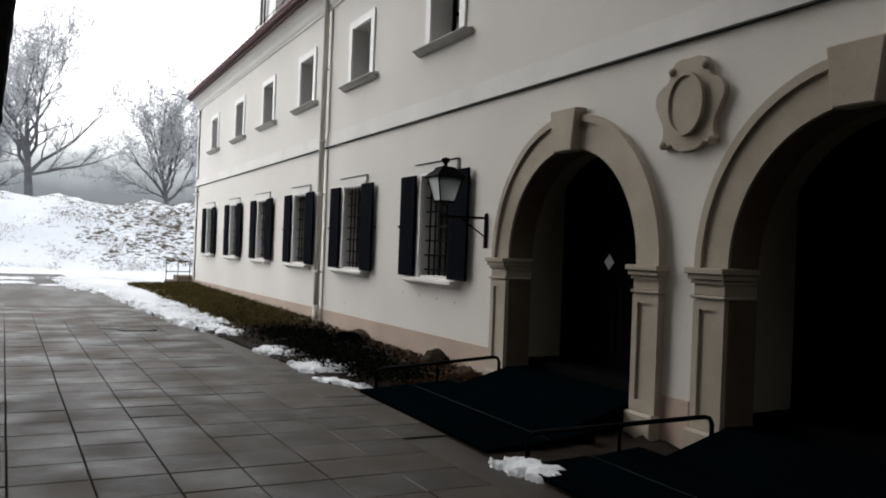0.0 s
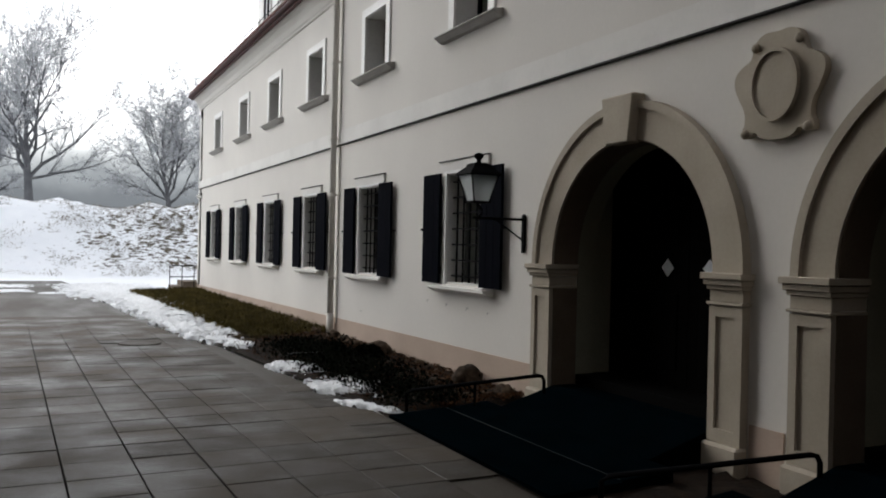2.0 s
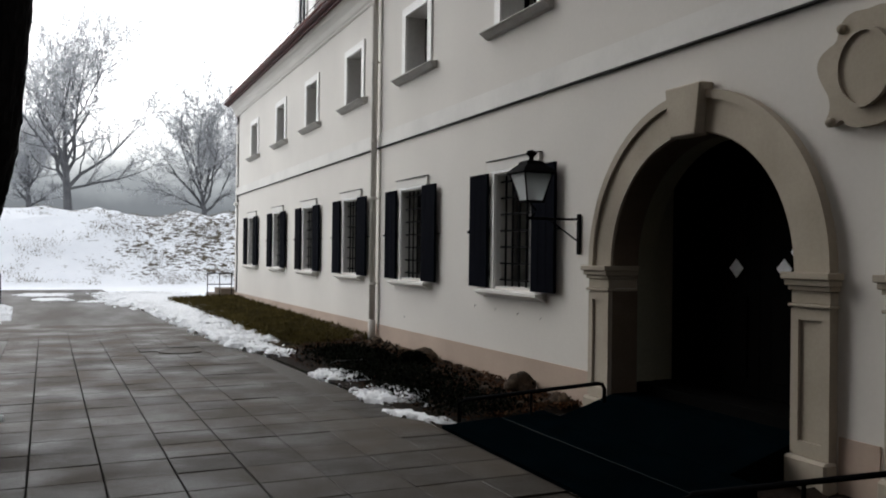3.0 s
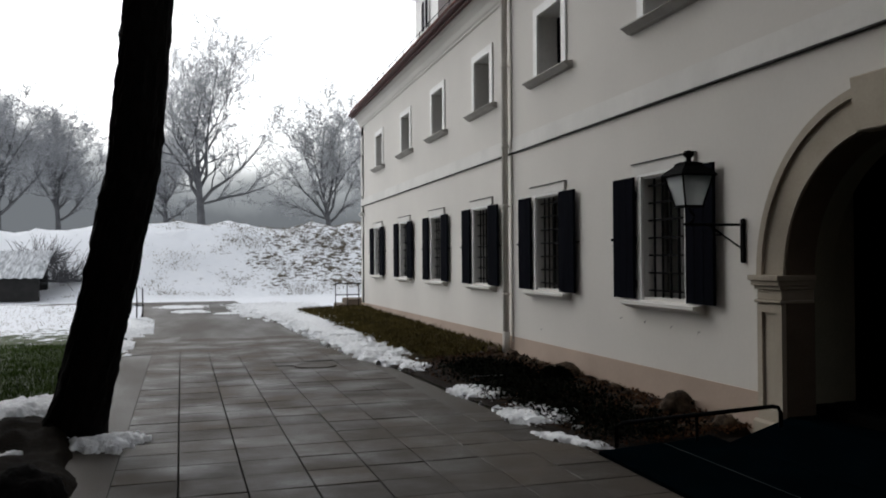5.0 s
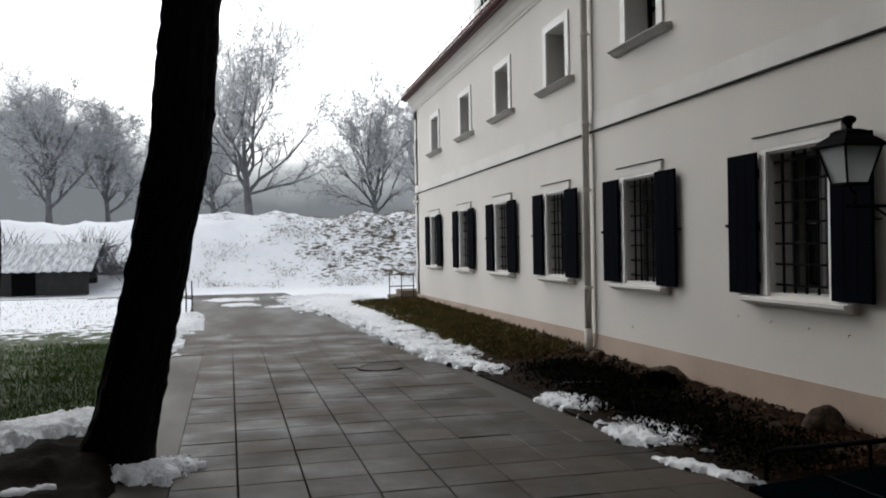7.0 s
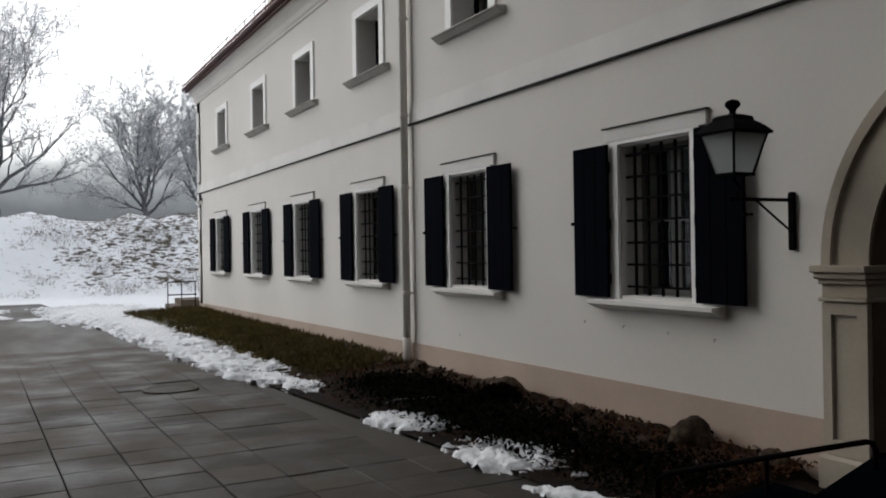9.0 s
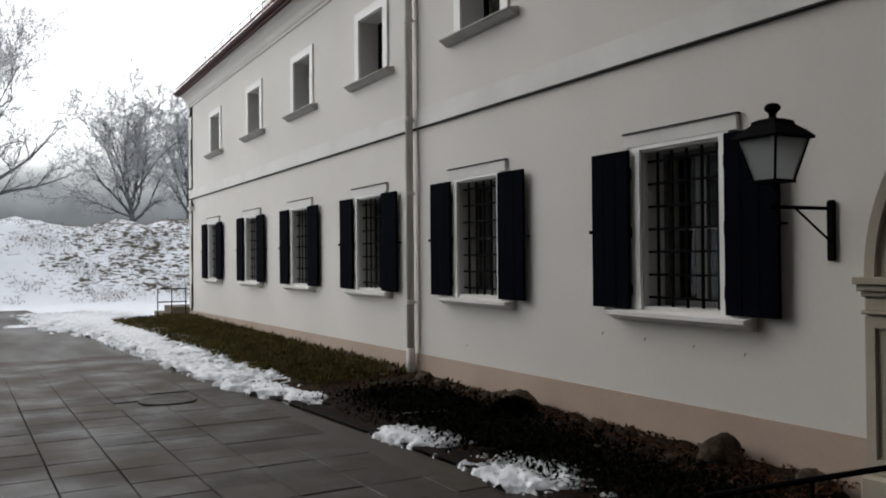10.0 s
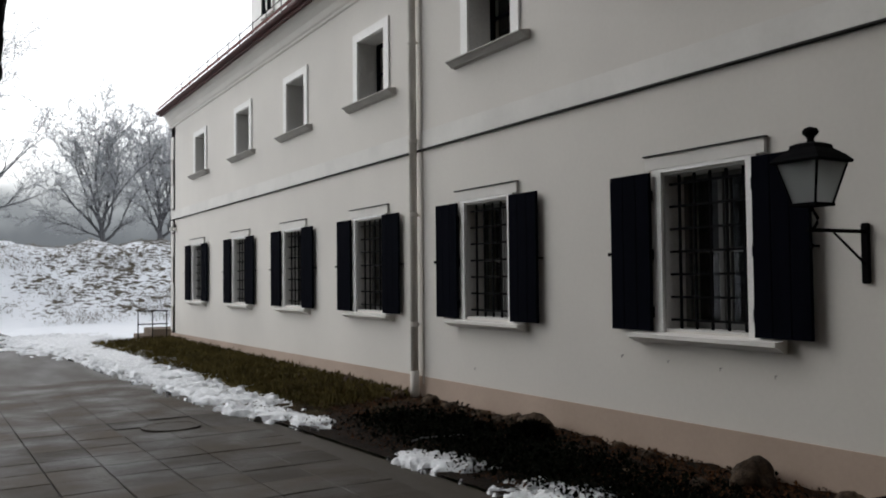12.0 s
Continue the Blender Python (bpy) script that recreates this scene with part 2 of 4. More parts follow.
def box(bm, x0, x1, y0, y1, z0, z1, bevel=0.0):
    v = [bm.verts.new(p) for p in ((x0, y0, z0), (x1, y0, z0), (x1, y1, z0), (x0, y1, z0),
                                   (x0, y0, z1), (x1, y0, z1), (x1, y1, z1), (x0, y1, z1))]
    fs = [bm.faces.new([v[i] for i in q]) for q in ((0, 3, 2, 1), (4, 5, 6, 7), (0, 1, 5, 4), (1, 2, 6, 5), (2, 3, 7, 6), (3, 0, 4, 7))]
    if bevel:
        es = list({e for f in fs for e in f.edges})
        bmesh.ops.bevel(bm, geom=es, offset=bevel, segments=1, affect="EDGES")


def boxed(*dims, bevel=0.0):
    bm = bmesh.new()
    box(bm, *dims, bevel=bevel)
    return bm


def prism(bm, pts, x0, x1):
    """A flat outline in (y, z), given thickness along x."""
    a = [bm.verts.new((x0, y, z)) for y, z in pts]
    c = [bm.verts.new((x1, y, z)) for y, z in pts]
    bm.faces.new(a)
    bm.faces.new(c[::-1])
    for i in range(len(pts)):
        j = (i + 1) % len(pts)
        bm.faces.new((a[i], a[j], c[j], c[i]))


def extrude_profile(bm, pts, y0, y1):
    """A profile in (x, z), run along y."""
    a = [bm.verts.new((x, y0, z)) for x, z in pts]
    c = [bm.verts.new((x, y1, z)) for x, z in pts]
    bm.faces.new(a)
    bm.faces.new(c[::-1])
    for i in range(len(pts)):
        j = (i + 1) % len(pts)
        bm.faces.new((a[i], a[j], c[j], c[i]))


def tube(bm, pts, radii, n=8, cap=True):
    pts = [Vector(p) for p in pts]
    rings, up = [], Vector((0.13, 0.21, 0.97)).normalized()
    for i, p in enumerate(pts):
        d = (pts[min(i + 1, len(pts) - 1)] - pts[max(i - 1, 0)]).normalized()
        ref = up if abs(d.dot(up)) < 0.95 else Vector((1, 0, 0))
        a = d.cross(ref).normalized()
        c = d.cross(a)
        r = radii if isinstance(radii, (int, float)) else radii[i]
        rings.append([bm.verts.new(p + r * (math.cos(2 * math.pi * k / n) * a + math.sin(2 * math.pi * k / n) * c)) for k in range(n)])
    for q, w in zip(rings, rings[1:]):
        for k in range(n):
            bm.faces.new((q[k], q[(k + 1) % n], w[(k + 1) % n], w[k]))
    if cap:
        bm.faces.new(rings[0][::-1])
        bm.faces.new(rings[-1])


def lathe(bm, profile, centre, n=16):
    cx, cy, cz = centre
    rings = [[bm.verts.new((cx + r * math.cos(2 * math.pi * k / n), cy + r * math.sin(2 * math.pi * k / n), cz + z)) for k in range(n)] for r, z in profile]
    for q, w in zip(rings, rings[1:]):
        for k in range(n):
            bm.faces.new((q[k], q[(k + 1) % n], w[(k + 1) % n], w[k]))
    bm.faces.new(rings[0][::-1])
    bm.faces.new(rings[-1])


def smooth_step(a, b, v):
    t = max(0.0, min(1.0, (v - a) / (b - a)))
    return t * t * (3 - 2 * t)


def fbm(x, y, z=0.0, octaves=4):
    return noise.fractal(Vector((x, y, z)), 1.0, 2.0, octaves)


# ---- the plan ----
END, START = 22.9, -13.0            # the facade's far and near ends along y
UPPER = (2.82, 6.20, 9.50, 12.77, 16.02, 19.65)
WINDOWS = (2.91, 6.32, 9.60, 12.90, 16.23, 19.9)
STRING, EAVE = 3.49, 6.60
SPRING, R_IN, R_OUT = 1.55, 1.165, 1.515
ARCHES = (-0.40, -3.87)
TURN = -0.032                       # the lane's drift to the west for each metre of its length


def lane_right(y):
    return -1.68 - 0.075 * max(0, y - 1.4) - 0.0006 * max(0, y - 17) ** 2


def lane_left(y):
    return -6.22 - 0.045 * (y - 4) - 0.002 * max(0, y - 20) ** 2


def plinth_top(y):
    return 0.465 - 0.0088 * y


# ---- ground ----
def height(x, y):
    h = 0.0
    # bed between the lane and the wall
    edge = lane_right(min(max(y, START), 30))
    if x > edge and y < 22.9:
        h -= 0.06
    if lane_left(y) - 0.3 < x < edge + 0.05 and y < 31:
        h -= 0.05
    if x < lane_left(y) - 0.3 and y < 31:
        h += 0.02 + 0.05 * fbm(x * 0.6, y * 0.6, 3)
    # snow bank closing the view
    foot = 32.6 + 1.2 * fbm(x * 0.08, 2.0, 1) + (0.10 * max(0, -x - 9))
    rise = smooth_step(foot, foot + 9.5, y)
    crest = 3.55 + 0.45 * fbm(x * 0.11, 5.0, 2) + 0.22 * fbm(x * 0.45, y * 0.3, 4)
    h += rise * crest
    h += 0.16 * fbm(x * 0.9, y * 0.9, 7) * rise
    h -= smooth_step(46, 60, y) * 0.9
    return h


def grid_axis(marks):
    out = []
    for (a, s), (b, _) in zip(marks, marks[1:]):
        k = max(1, int(round((b - a) / s)))
        out += [a + (b - a) * i / k for i in range(k)]
    return out + [marks[-1][0]]


gx = grid_axis([(-3000, 900), (-300, 60), (-60, 3), (-24, 0.6), (-7, 0.25), (-6, 0.5), (-3, 0.14), (0.6, 0.6), (12, 3), (60, 60), (300, 900), (3000, 1)])
gy = grid_axis([(-3000, 900), (-300, 60), (-30, 3), (-9, 0.3), (-1, 0.16), (10, 0.25), (24, 0.5), (31, 0.3), (44, 0.6), (60, 6), (120, 60), (300, 900), (3000, 1)])
verts = [(x, y, height(x, y)) for y in gy for x in gx]
W = len(gx)
faces = [(j * W + i, j * W + i + 1, (j + 1) * W + i + 1, (j + 1) * W + i) for j in range(len(gy) - 1) for i in range(W - 1)]
gm = bpy.data.meshes.new("ground")
gm.from_pydata(verts, [], faces)
gm.materials.append(GROUND)
for p in gm.polygons:
    p.use_smooth = True
tagged(new("ground", gm), "grass lawn with patchy snow rising to a snowy bank", "ground", kind="structure")

# soil bed along the wall
bm = bmesh.new()
bx = [i / 12 for i in range(13)]
by = [START + 0.12 * k for k in range(int((22.9 - START) / 0.12))]
rows = []
for y in by:
    e = lane_right(y) - 0.02
    row = []
    for u in bx:
        x = e + (0.02 - e) * u
        bump_z = 0.05 * fbm(x * 3, y * 3, 9) + 0.03 * fbm(x * 9, y * 9, 5)
        # the soil is heaped against the wall
        lift = 0.015 + 0.095 * smooth_step(0.1, 0.95, u)
        if -6 < y < 1.3:
            lift *= 0.2
        row.append(bm.verts.new((x, y, max(0.004, lift + bump_z * smooth_step(0.0, 0.25, u)))))
    rows.append(row)
for a, c in zip(rows, rows[1:]):
    for i in range(len(bx) - 1):
        bm.faces.new((a[i], a[i + 1], c[i + 1], c[i]))
bed = tagged(part("flower_bed", bm, BED, smooth=True), "bare dark soil bed along the wall", "flower bed", kind="structure")

# lane: asphalt under and beyond the slabs
bm = bmesh.new()
ys = [-16 + 0.8 * k for k in range(60)]
prev = None
for y in ys:
    y = min(y, 31.0)
    a, c = lane_left(y), lane_right(y)
    row = [bm.verts.new((a + (c - a) * k / 6, y, -0.014 if y < 13.6 else -0.002)) for k in range(7)]
    if prev:
        for k in range(6):
            bm.faces.new((prev[k], prev[k + 1], row[k + 1], row[k]))
    prev = row
    if y >= 31.0:
        break
road = tagged(part("road", bm, ROAD), "wet grey asphalt lane along the building", "road", kind="structure")
# side path turning off to the west at the lane's end
bm = bmesh.new()
a = [bm.verts.new((lane_left(y) if k else -40, y, 0.012)) for k, y in ((0, 29.2), (1, 29.2), (1, 31.0), (0, 31.4))]
bm.faces.new(a)
tagged(part("path", bm, ROAD), "wet path leaving the lane below the bank", "path", kind="structure")


# ---- the long building ----
def cells(bm, y0, y1, z0, z1, holes, x0, x1):
    """A wall from y0 to y1 with rectangular holes (ya, yb, za, zb), as solid blocks."""
    yy = sorted({y0, y1, *(v for h in holes for v in h[:2] if y0 < v < y1)})
    zz = sorted({z0, z1, *(v for h in holes for v in h[2:] if z0 < v < z1)})
    for ya, yb in zip(yy, yy[1:]):
        run = None
        for za, zb in zip(zz, zz[1:]):
            cy, cz = (ya + yb) / 2, (za + zb) / 2
            if any(h[0] < cy < h[1] and h[2] < cz < h[3] for h in holes):
                if run:
                    box(bm, x0, x1, ya, yb, *run)
                run = None
            else:
                run = (run[0] if run else za, zb)
        if run:
            box(bm, x0, x1, ya, yb, *run)


low = [(c - 0.475, c + 0.475, 1.235, 2.655) for c in WINDOWS]
high = [(c - 0.47, c + 0.47, 4.52, 5.49) for c in UPPER]
bm = bmesh.new()
cells(bm, 1.16, END, -0.3, STRING, low, 0, 0.45)
cells(bm, START, END, STRING, 6.7, high, 0, 0.45)
# the arcade's wall, cut by the round arches
segs = 28
spans = [(c - R_IN, c + R_IN) for c in ARCHES]
edges = [1.16] + [v for a, b in spans for v in (b, a)] + [START]
for a, b in zip(edges[0::2], edges[1::2]):
    box(bm, 0, 0.45, b, a, -0.3, STRING)
for c in ARCHES:
    arc = [(c + R_IN * math.cos(math.pi * k / segs), SPRING + R_IN * math.sin(math.pi * k / segs)) for k in range(segs + 1)]
    for (ya, za), (yb, zb) in zip(arc, arc[1:]):
        prism(bm, [(ya, za), (yb, zb), (yb, STRING), (ya, STRING)], 0, 0.45)
wall = tagged(part("wall_front", bm, PLASTER), "cream lime-plastered two-storey facade", "wall", kind="structure")
bm = bmesh.new()
box(bm, 0.0, 9.0, END - 0.45, END - 0.003, -0.3, 6.7)
tagged(part("wall_end", bm, PLASTER), "cream plastered end wall", "wall", kind="structure")
tagged(part("wall_back", boxed(8.6, 9.0, START, END, -0.3, 6.7), PLASTER), "plain rear wall of the building", "wall", kind="structure")
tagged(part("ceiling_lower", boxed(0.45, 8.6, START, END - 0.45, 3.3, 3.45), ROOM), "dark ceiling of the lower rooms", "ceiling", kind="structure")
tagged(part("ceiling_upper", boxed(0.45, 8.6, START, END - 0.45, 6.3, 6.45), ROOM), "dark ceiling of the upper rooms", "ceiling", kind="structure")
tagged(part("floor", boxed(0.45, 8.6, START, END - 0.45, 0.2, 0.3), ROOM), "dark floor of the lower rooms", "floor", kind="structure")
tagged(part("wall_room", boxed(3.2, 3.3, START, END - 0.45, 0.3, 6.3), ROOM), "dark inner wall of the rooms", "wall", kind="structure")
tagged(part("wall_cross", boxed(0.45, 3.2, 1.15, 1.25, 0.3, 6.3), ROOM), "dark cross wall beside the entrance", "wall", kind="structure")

# plinth, string course, cornice, quoin edge
bm = bmesh.new()
prism(bm, [(1.16, -0.3), (END, -0.3), (END, plinth_top(END)), (1.16, plinth_top(1.16))], -0.014, 0.0)
prism(bm, [(-2.27, -0.3), (-1.94, -0.3), (-1.94, 0.42), (-2.27, 0.42)], -0.014, 0.0)
tagged(part("plinth", bm, PLINTH), "dull pink painted plinth band", "plinth", kind="structure")
bm = bmesh.new()
extrude_profile(bm, [(-0.003, 3.50), (-0.018, 3.50), (-0.020, 3.51), (-0.016, 3.75), (-0.003, 3.755)], START, END)
sc = tagged(part("string_course", bm, BAND), "white painted string course over a dark shadow-line strip", "moulding", kind="structure")
# Added dark strip draws the shadow gap below the band.
bm = bmesh.new()
extrude_profile(bm, [(-0.002, 3.476), (-0.026, 3.476), (-0.042, 3.484), (-0.042, 3.498), (-0.002, 3.498)], START, END)
part("shadow_line", bm, DARKGREY, sc, "thin dark strip drawing the shadow gap")
bm = bmesh.new()
extrude_profile(bm, [(0.0, 6.16), (-0.03, 6.17), (-0.03, 6.21), (-0.06, 6.24), (-0.09, 6.34), (-0.16, 6.45), (-0.24, 6.52), (-0.26, 6.53), (-0.26, 6.58), (0.0, 6.58)], START, END + 0.1)
tagged(part("cornice", bm, PLASTER), "cream plaster cove cornice under the eaves", "cornice", kind="structure")
bm = bmesh.new()
for k in range(9):
    z0 = 0.32 + k * 0.70
    if z0 + 0.6 < 6.2:
        box(bm, -0.02, 0.3, END - (0.3 if k % 2 else 0.2), END + 0.02, z0, z0 + 0.66, bevel=0.008)
tagged(part("quoins", bm, BAND), "white corner quoins of the facade", "quoin", kind="structure")


# windows
def make_window(number, c):
    w = thing(f"window_{number}", "barred window in a white frame, black shutters folded open", "window", kind="structure", at=(0, c, 0))
    # white plaster surround, proud of the wall
    bm = bmesh.new()
    for a, b in ((-0.585, -0.475), (0.475, 0.585)):
        box(bm, -0.03, -0.002, a, b, 1.20, 2.665)
    box(bm, -0.03, -0.002, -0.585, 0.585, 2.665, 2.70)
    part("window_frame", bm, WHITE, w)
    bm = bmesh.new()
    box(bm, -0.034, -0.003, -0.67, 0.67, 2.702, 2.822)
    lintel = part("lintel_panel", bm, BAND, w, "shallow white lintel panel")
    # Dark strip draws the thin line above the panel.
    part("drip_edge", boxed(-0.05, -0.003, -0.685, 0.685, 2.824, 2.836), DARKGREY, lintel, "thin dark drip edge")
    bm = bmesh.new()
    extrude_profile(bm, [(0.0, 1.11), (-0.05, 1.12), (-0.09, 1.145), (-0.13, 1.16), (-0.15, 1.165), (-0.15, 1.20), (0.0, 1.215)], -0.82, 0.82)
    part("window_sill", bm, BAND, w, "moulded white stone sill")
    # reveal lining, window leaves and glass
    bm = bmesh.new()
    box(bm, 0.0, 0.30, -0.474, -0.462, 1.236, 2.654)
    box(bm, 0.0, 0.30, 0.462, 0.474, 1.236, 2.654)
    box(bm, 0.0, 0.30, -0.462, 0.462, 2.642, 2.654)
    box(bm, 0.0, 0.30, -0.462, 0.462, 1.236, 1.25)
    part("reveal", bm, REVEAL, w, "white plastered reveal")
    for s in (-1, 1):
        bm = bmesh.new()
        a, b = (0.012, 0.462) if s > 0 else (-0.462, -0.012)
        for y0, y1, z0, z1 in ((a, a + 0.05, 1.25, 2.642), (b - 0.05, b, 1.25, 2.642), (a + 0.05, b - 0.05, 1.25, 1.32), (a + 0.05, b - 0.05, 2.58, 2.642),
                               (a + 0.05, b - 0.05, 1.93, 1.965)):
            box(bm, 0.25, 0.30, y0, y1, z0, z1)
        leaf = part("casement", bm, CASEMENT, w, "wooden casement, white dimmed to grey")
        g = part("pane", boxed(0.272, 0.278, a + 0.05, b - 0.05, 1.32, 2.58), GLASS, leaf)
        g.visible_shadow = False
    # iron grille
    for k in range(5):
        y = -0.36 + 0.18 * k
        part("bar", boxed(0.075, 0.095, y - 0.010, y + 0.010, 1.251, 2.641), IRON, w)
    for k in range(7):
        z = 1.33 + 0.205 * k
        part("crossbar", boxed(0.058, 0.075, -0.461, 0.461, z - 0.011, z + 0.011), IRON, w)
    # shutters, each of three boards with battens, hinges and a catch
    for s in (-1, 1):
        bm = bmesh.new()
        width = 0.525
        for k in range(3):
            a = 0.575 + width * k / 3 + 0.002
            b = 0.575 + width * (k + 1) / 3 - 0.002
            y0, y1 = (a, b) if s > 0 else (-b, -a)
            box(bm, -0.085, -0.05, y0, y1, 1.225, 2.675, bevel=0.003)
        sh = part("shutter", bm, SHUTTER, w, "blue-black boarded shutter")
        for z in (1.40, 1.92, 2.46):
            bm = bmesh.new()
            tube(bm, [(-0.06, s * 0.568, z - 0.05), (-0.06, s * 0.568, z + 0.05)], 0.014, 8)
            part("hinge", bm, IRON, sh)
        bm = bmesh.new()
        box(bm, -0.075, -0.002, s * 1.118 - 0.006, s * 1.118 + 0.006, 1.93, 1.945)
        box(bm, -0.10, -0.075, s * 1.118 - 0.008, s * 1.118 + 0.008, 1.92, 1.955)
        part("shutter_catch", bm, IRON, w, "small iron catch")
    return w


def make_upper_window(number, c):
    w = thing(f"window_{number}", "small deep-set upper window in a white surround", "window", kind="structure", at=(0, c, 0.04))
    bm = bmesh.new()
    for a, b in ((-0.63, -0.47), (0.47, 0.63)):
        box(bm, -0.03, -0.002, a, b, 4.47, 5.45)
    box(bm, -0.03, -0.002, -0.63, 0.63, 5.45, 5.585)
    part("window_frame", bm, WHITE, w)
    bm = bmesh.new()
    extrude_profile(bm, [(0.0, 4.37), (-0.06, 4.38), (-0.12, 4.43), (-0.15, 4.44), (-0.15, 4.455), (0.0, 4.48)], -0.82, 0.82)
    part("window_sill", bm, SILL, w, "grey stone sill")
    bm = bmesh.new()
    box(bm, 0.0, 0.36, -0.469, -0.457, 4.481, 5.449)
    box(bm, 0.0, 0.36, 0.457, 0.469, 4.481, 5.449)
    box(bm, 0.0, 0.36, -0.457, 0.457, 5.437, 5.449)
    box(bm, 0.0, 0.36, -0.457, 0.457, 4.481, 4.494)
    part("reveal", bm, REVEAL, w, "white plastered reveal")
    bm = bmesh.new()
    for y0, y1, z0, z1 in ((-0.457, -0.40, 4.494, 5.437), (0.40, 0.457, 4.494, 5.437), (-0.03, 0.03, 4.55, 5.38), (-0.40, 0.40, 4.494, 4.55), (-0.40, 0.40, 5.38, 5.437),
                           (-0.40, -0.03, 4.94, 4.97), (0.03, 0.40, 4.94, 4.97)):
        box(bm, 0.31, 0.36, y0, y1, z0, z1)
    leaf = part("casement", bm, SHUTTER, w, "dark wooden casement")
    g = part("pane", boxed(0.33, 0.336, -0.40, 0.40, 4.55, 5.38), GLASS, leaf)
    g.visible_shadow = False
    return w


for i, c in enumerate(WINDOWS):
    make_window(i + 1, c)
for i, c in enumerate(UPPER):
    make_upper_window(i + 7, c)


# stone portals
def make_portal(number, c):
    p = thing(f"portal_{number}", "carved sandstone portal with pilasters, imposts and keystone", "archway", "stone portals of the entrance", "structure", at=(0, c, 0))
    n = 36
    ring = [(math.cos(math.pi * k / n), math.sin(math.pi * k / n)) for k in range(n + 1)]

    def band(r0, r1, x0, x1):
        bm = bmesh.new()
        for (ca, sa), (cb, sb) in zip(ring, ring[1:]):
            prism(bm, [(r0 * ca, SPRING + r0 * sa), (r1 * ca, SPRING + r1 * sa), (r1 * cb, SPRING + r1 * sb), (r0 * cb, SPRING + r0 * sb)], x0, x1)
        bmesh.ops.remove_doubles(bm, verts=bm.verts[:], dist=1e-5)
        return bm

    part("archivolt", band(R_IN, R_OUT - 0.075, -0.055, 0.0), STONE, p, "smooth arched stone band")
    part("outer_moulding", band(R_OUT - 0.075, R_OUT, -0.085, 0.0), STONE, p, "raised outer moulding")
    # Soffit linings carry the recess shade in their colour.
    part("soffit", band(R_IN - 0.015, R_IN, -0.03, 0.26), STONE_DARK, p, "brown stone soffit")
    part("inner_soffit", band(R_IN - 0.010, R_IN, 0.262, 0.47), OLIVE, p, "inner soffit in olive-grey dimmed for depth")
    bm = bmesh.new()
    prism(bm, [(-0.17, SPRING + R_IN - 0.04), (0.17, SPRING + R_IN - 0.04), (0.235, SPRING + R_OUT + 0.045), (-0.235, SPRING + R_OUT + 0.045)], -0.15, 0.0)
    bmesh.ops.bevel(bm, geom=bm.edges[:], offset=0.012, segments=1, affect="EDGES")
    part("keystone", bm, STONE, p, "projecting wedge keystone")
    for s in (-1, 1):
        def seg(a, b, x0, x1, z0, z1, bevel=0.0):
            y0, y1 = (a, b) if s > 0 else (-b, -a)
            return boxed(x0, x1, y0, y1, z0, z1, bevel=bevel)
        pil = part("pilaster", seg(R_IN, R_OUT, -0.055, 0.0, 0.2, 1.30), STONE, p)
        # raised border round a sunk panel
        bm = bmesh.new()
        for a, b, z0, z1 in ((R_IN, R_IN + 0.07, 0.24, 1.29), (R_OUT - 0.07, R_OUT, 0.24, 1.29), (R_IN + 0.07, R_OUT - 0.07, 1.21, 1.29), (R_IN + 0.07, R_OUT - 0.07, 0.24, 0.34)):
            y0, y1 = (a, b) if s > 0 else (-b, -a)
            box(bm, -0.078, -0.055, y0, y1, z0, z1)
        part("panel_border", bm, STONE, pil)
        for z0, z1, out in ((1.30, 1.325, 0.10), (1.325, 1.42, 0.075), (1.42, 1.455, 0.10), (1.455, 1.50, 0.125), (1.50, 1.55, 0.15)):
            part("impost", seg(R_IN - (out - 0.07) * 0.5, R_OUT + (out - 0.07) * 0.6, -out, 0.26, z0, z1, bevel=0.006), STONE, p, "moulded impost course")
        part("pilaster_base", seg(R_IN - 0.02, R_OUT + 0.02, -0.13, 0.0, -0.1, 0.235, bevel=0.02), STONE, p, "stone pilaster base")
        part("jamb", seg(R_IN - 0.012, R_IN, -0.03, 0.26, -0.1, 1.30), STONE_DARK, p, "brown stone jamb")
        part("inner_jamb", seg(R_IN - 0.008, R_IN, 0.262, 0.47, 0.30, SPRING), OLIVE, p, "inner jamb in olive-grey dimmed for depth")
        part("inner_reveal", seg(R_IN + 0.03, R_IN + 0.09, 0.455, 0.72, 0.40, 2.6), OLIVE, p, "plastered inner reveal in olive-grey dimmed for depth")
    return p


for i, c in enumerate(ARCHES):
    make_portal(i + 1, c)

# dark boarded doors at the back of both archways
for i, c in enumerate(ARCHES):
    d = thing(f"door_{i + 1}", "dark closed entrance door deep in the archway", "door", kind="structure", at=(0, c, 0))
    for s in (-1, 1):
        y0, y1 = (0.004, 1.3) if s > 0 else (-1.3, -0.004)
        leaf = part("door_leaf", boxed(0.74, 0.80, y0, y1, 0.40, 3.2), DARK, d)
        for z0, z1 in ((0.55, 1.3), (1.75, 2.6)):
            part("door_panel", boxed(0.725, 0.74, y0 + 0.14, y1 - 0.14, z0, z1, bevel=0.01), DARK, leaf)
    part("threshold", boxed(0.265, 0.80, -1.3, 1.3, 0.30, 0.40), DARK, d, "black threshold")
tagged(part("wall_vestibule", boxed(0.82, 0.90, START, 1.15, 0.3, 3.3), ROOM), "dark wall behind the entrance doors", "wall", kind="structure")

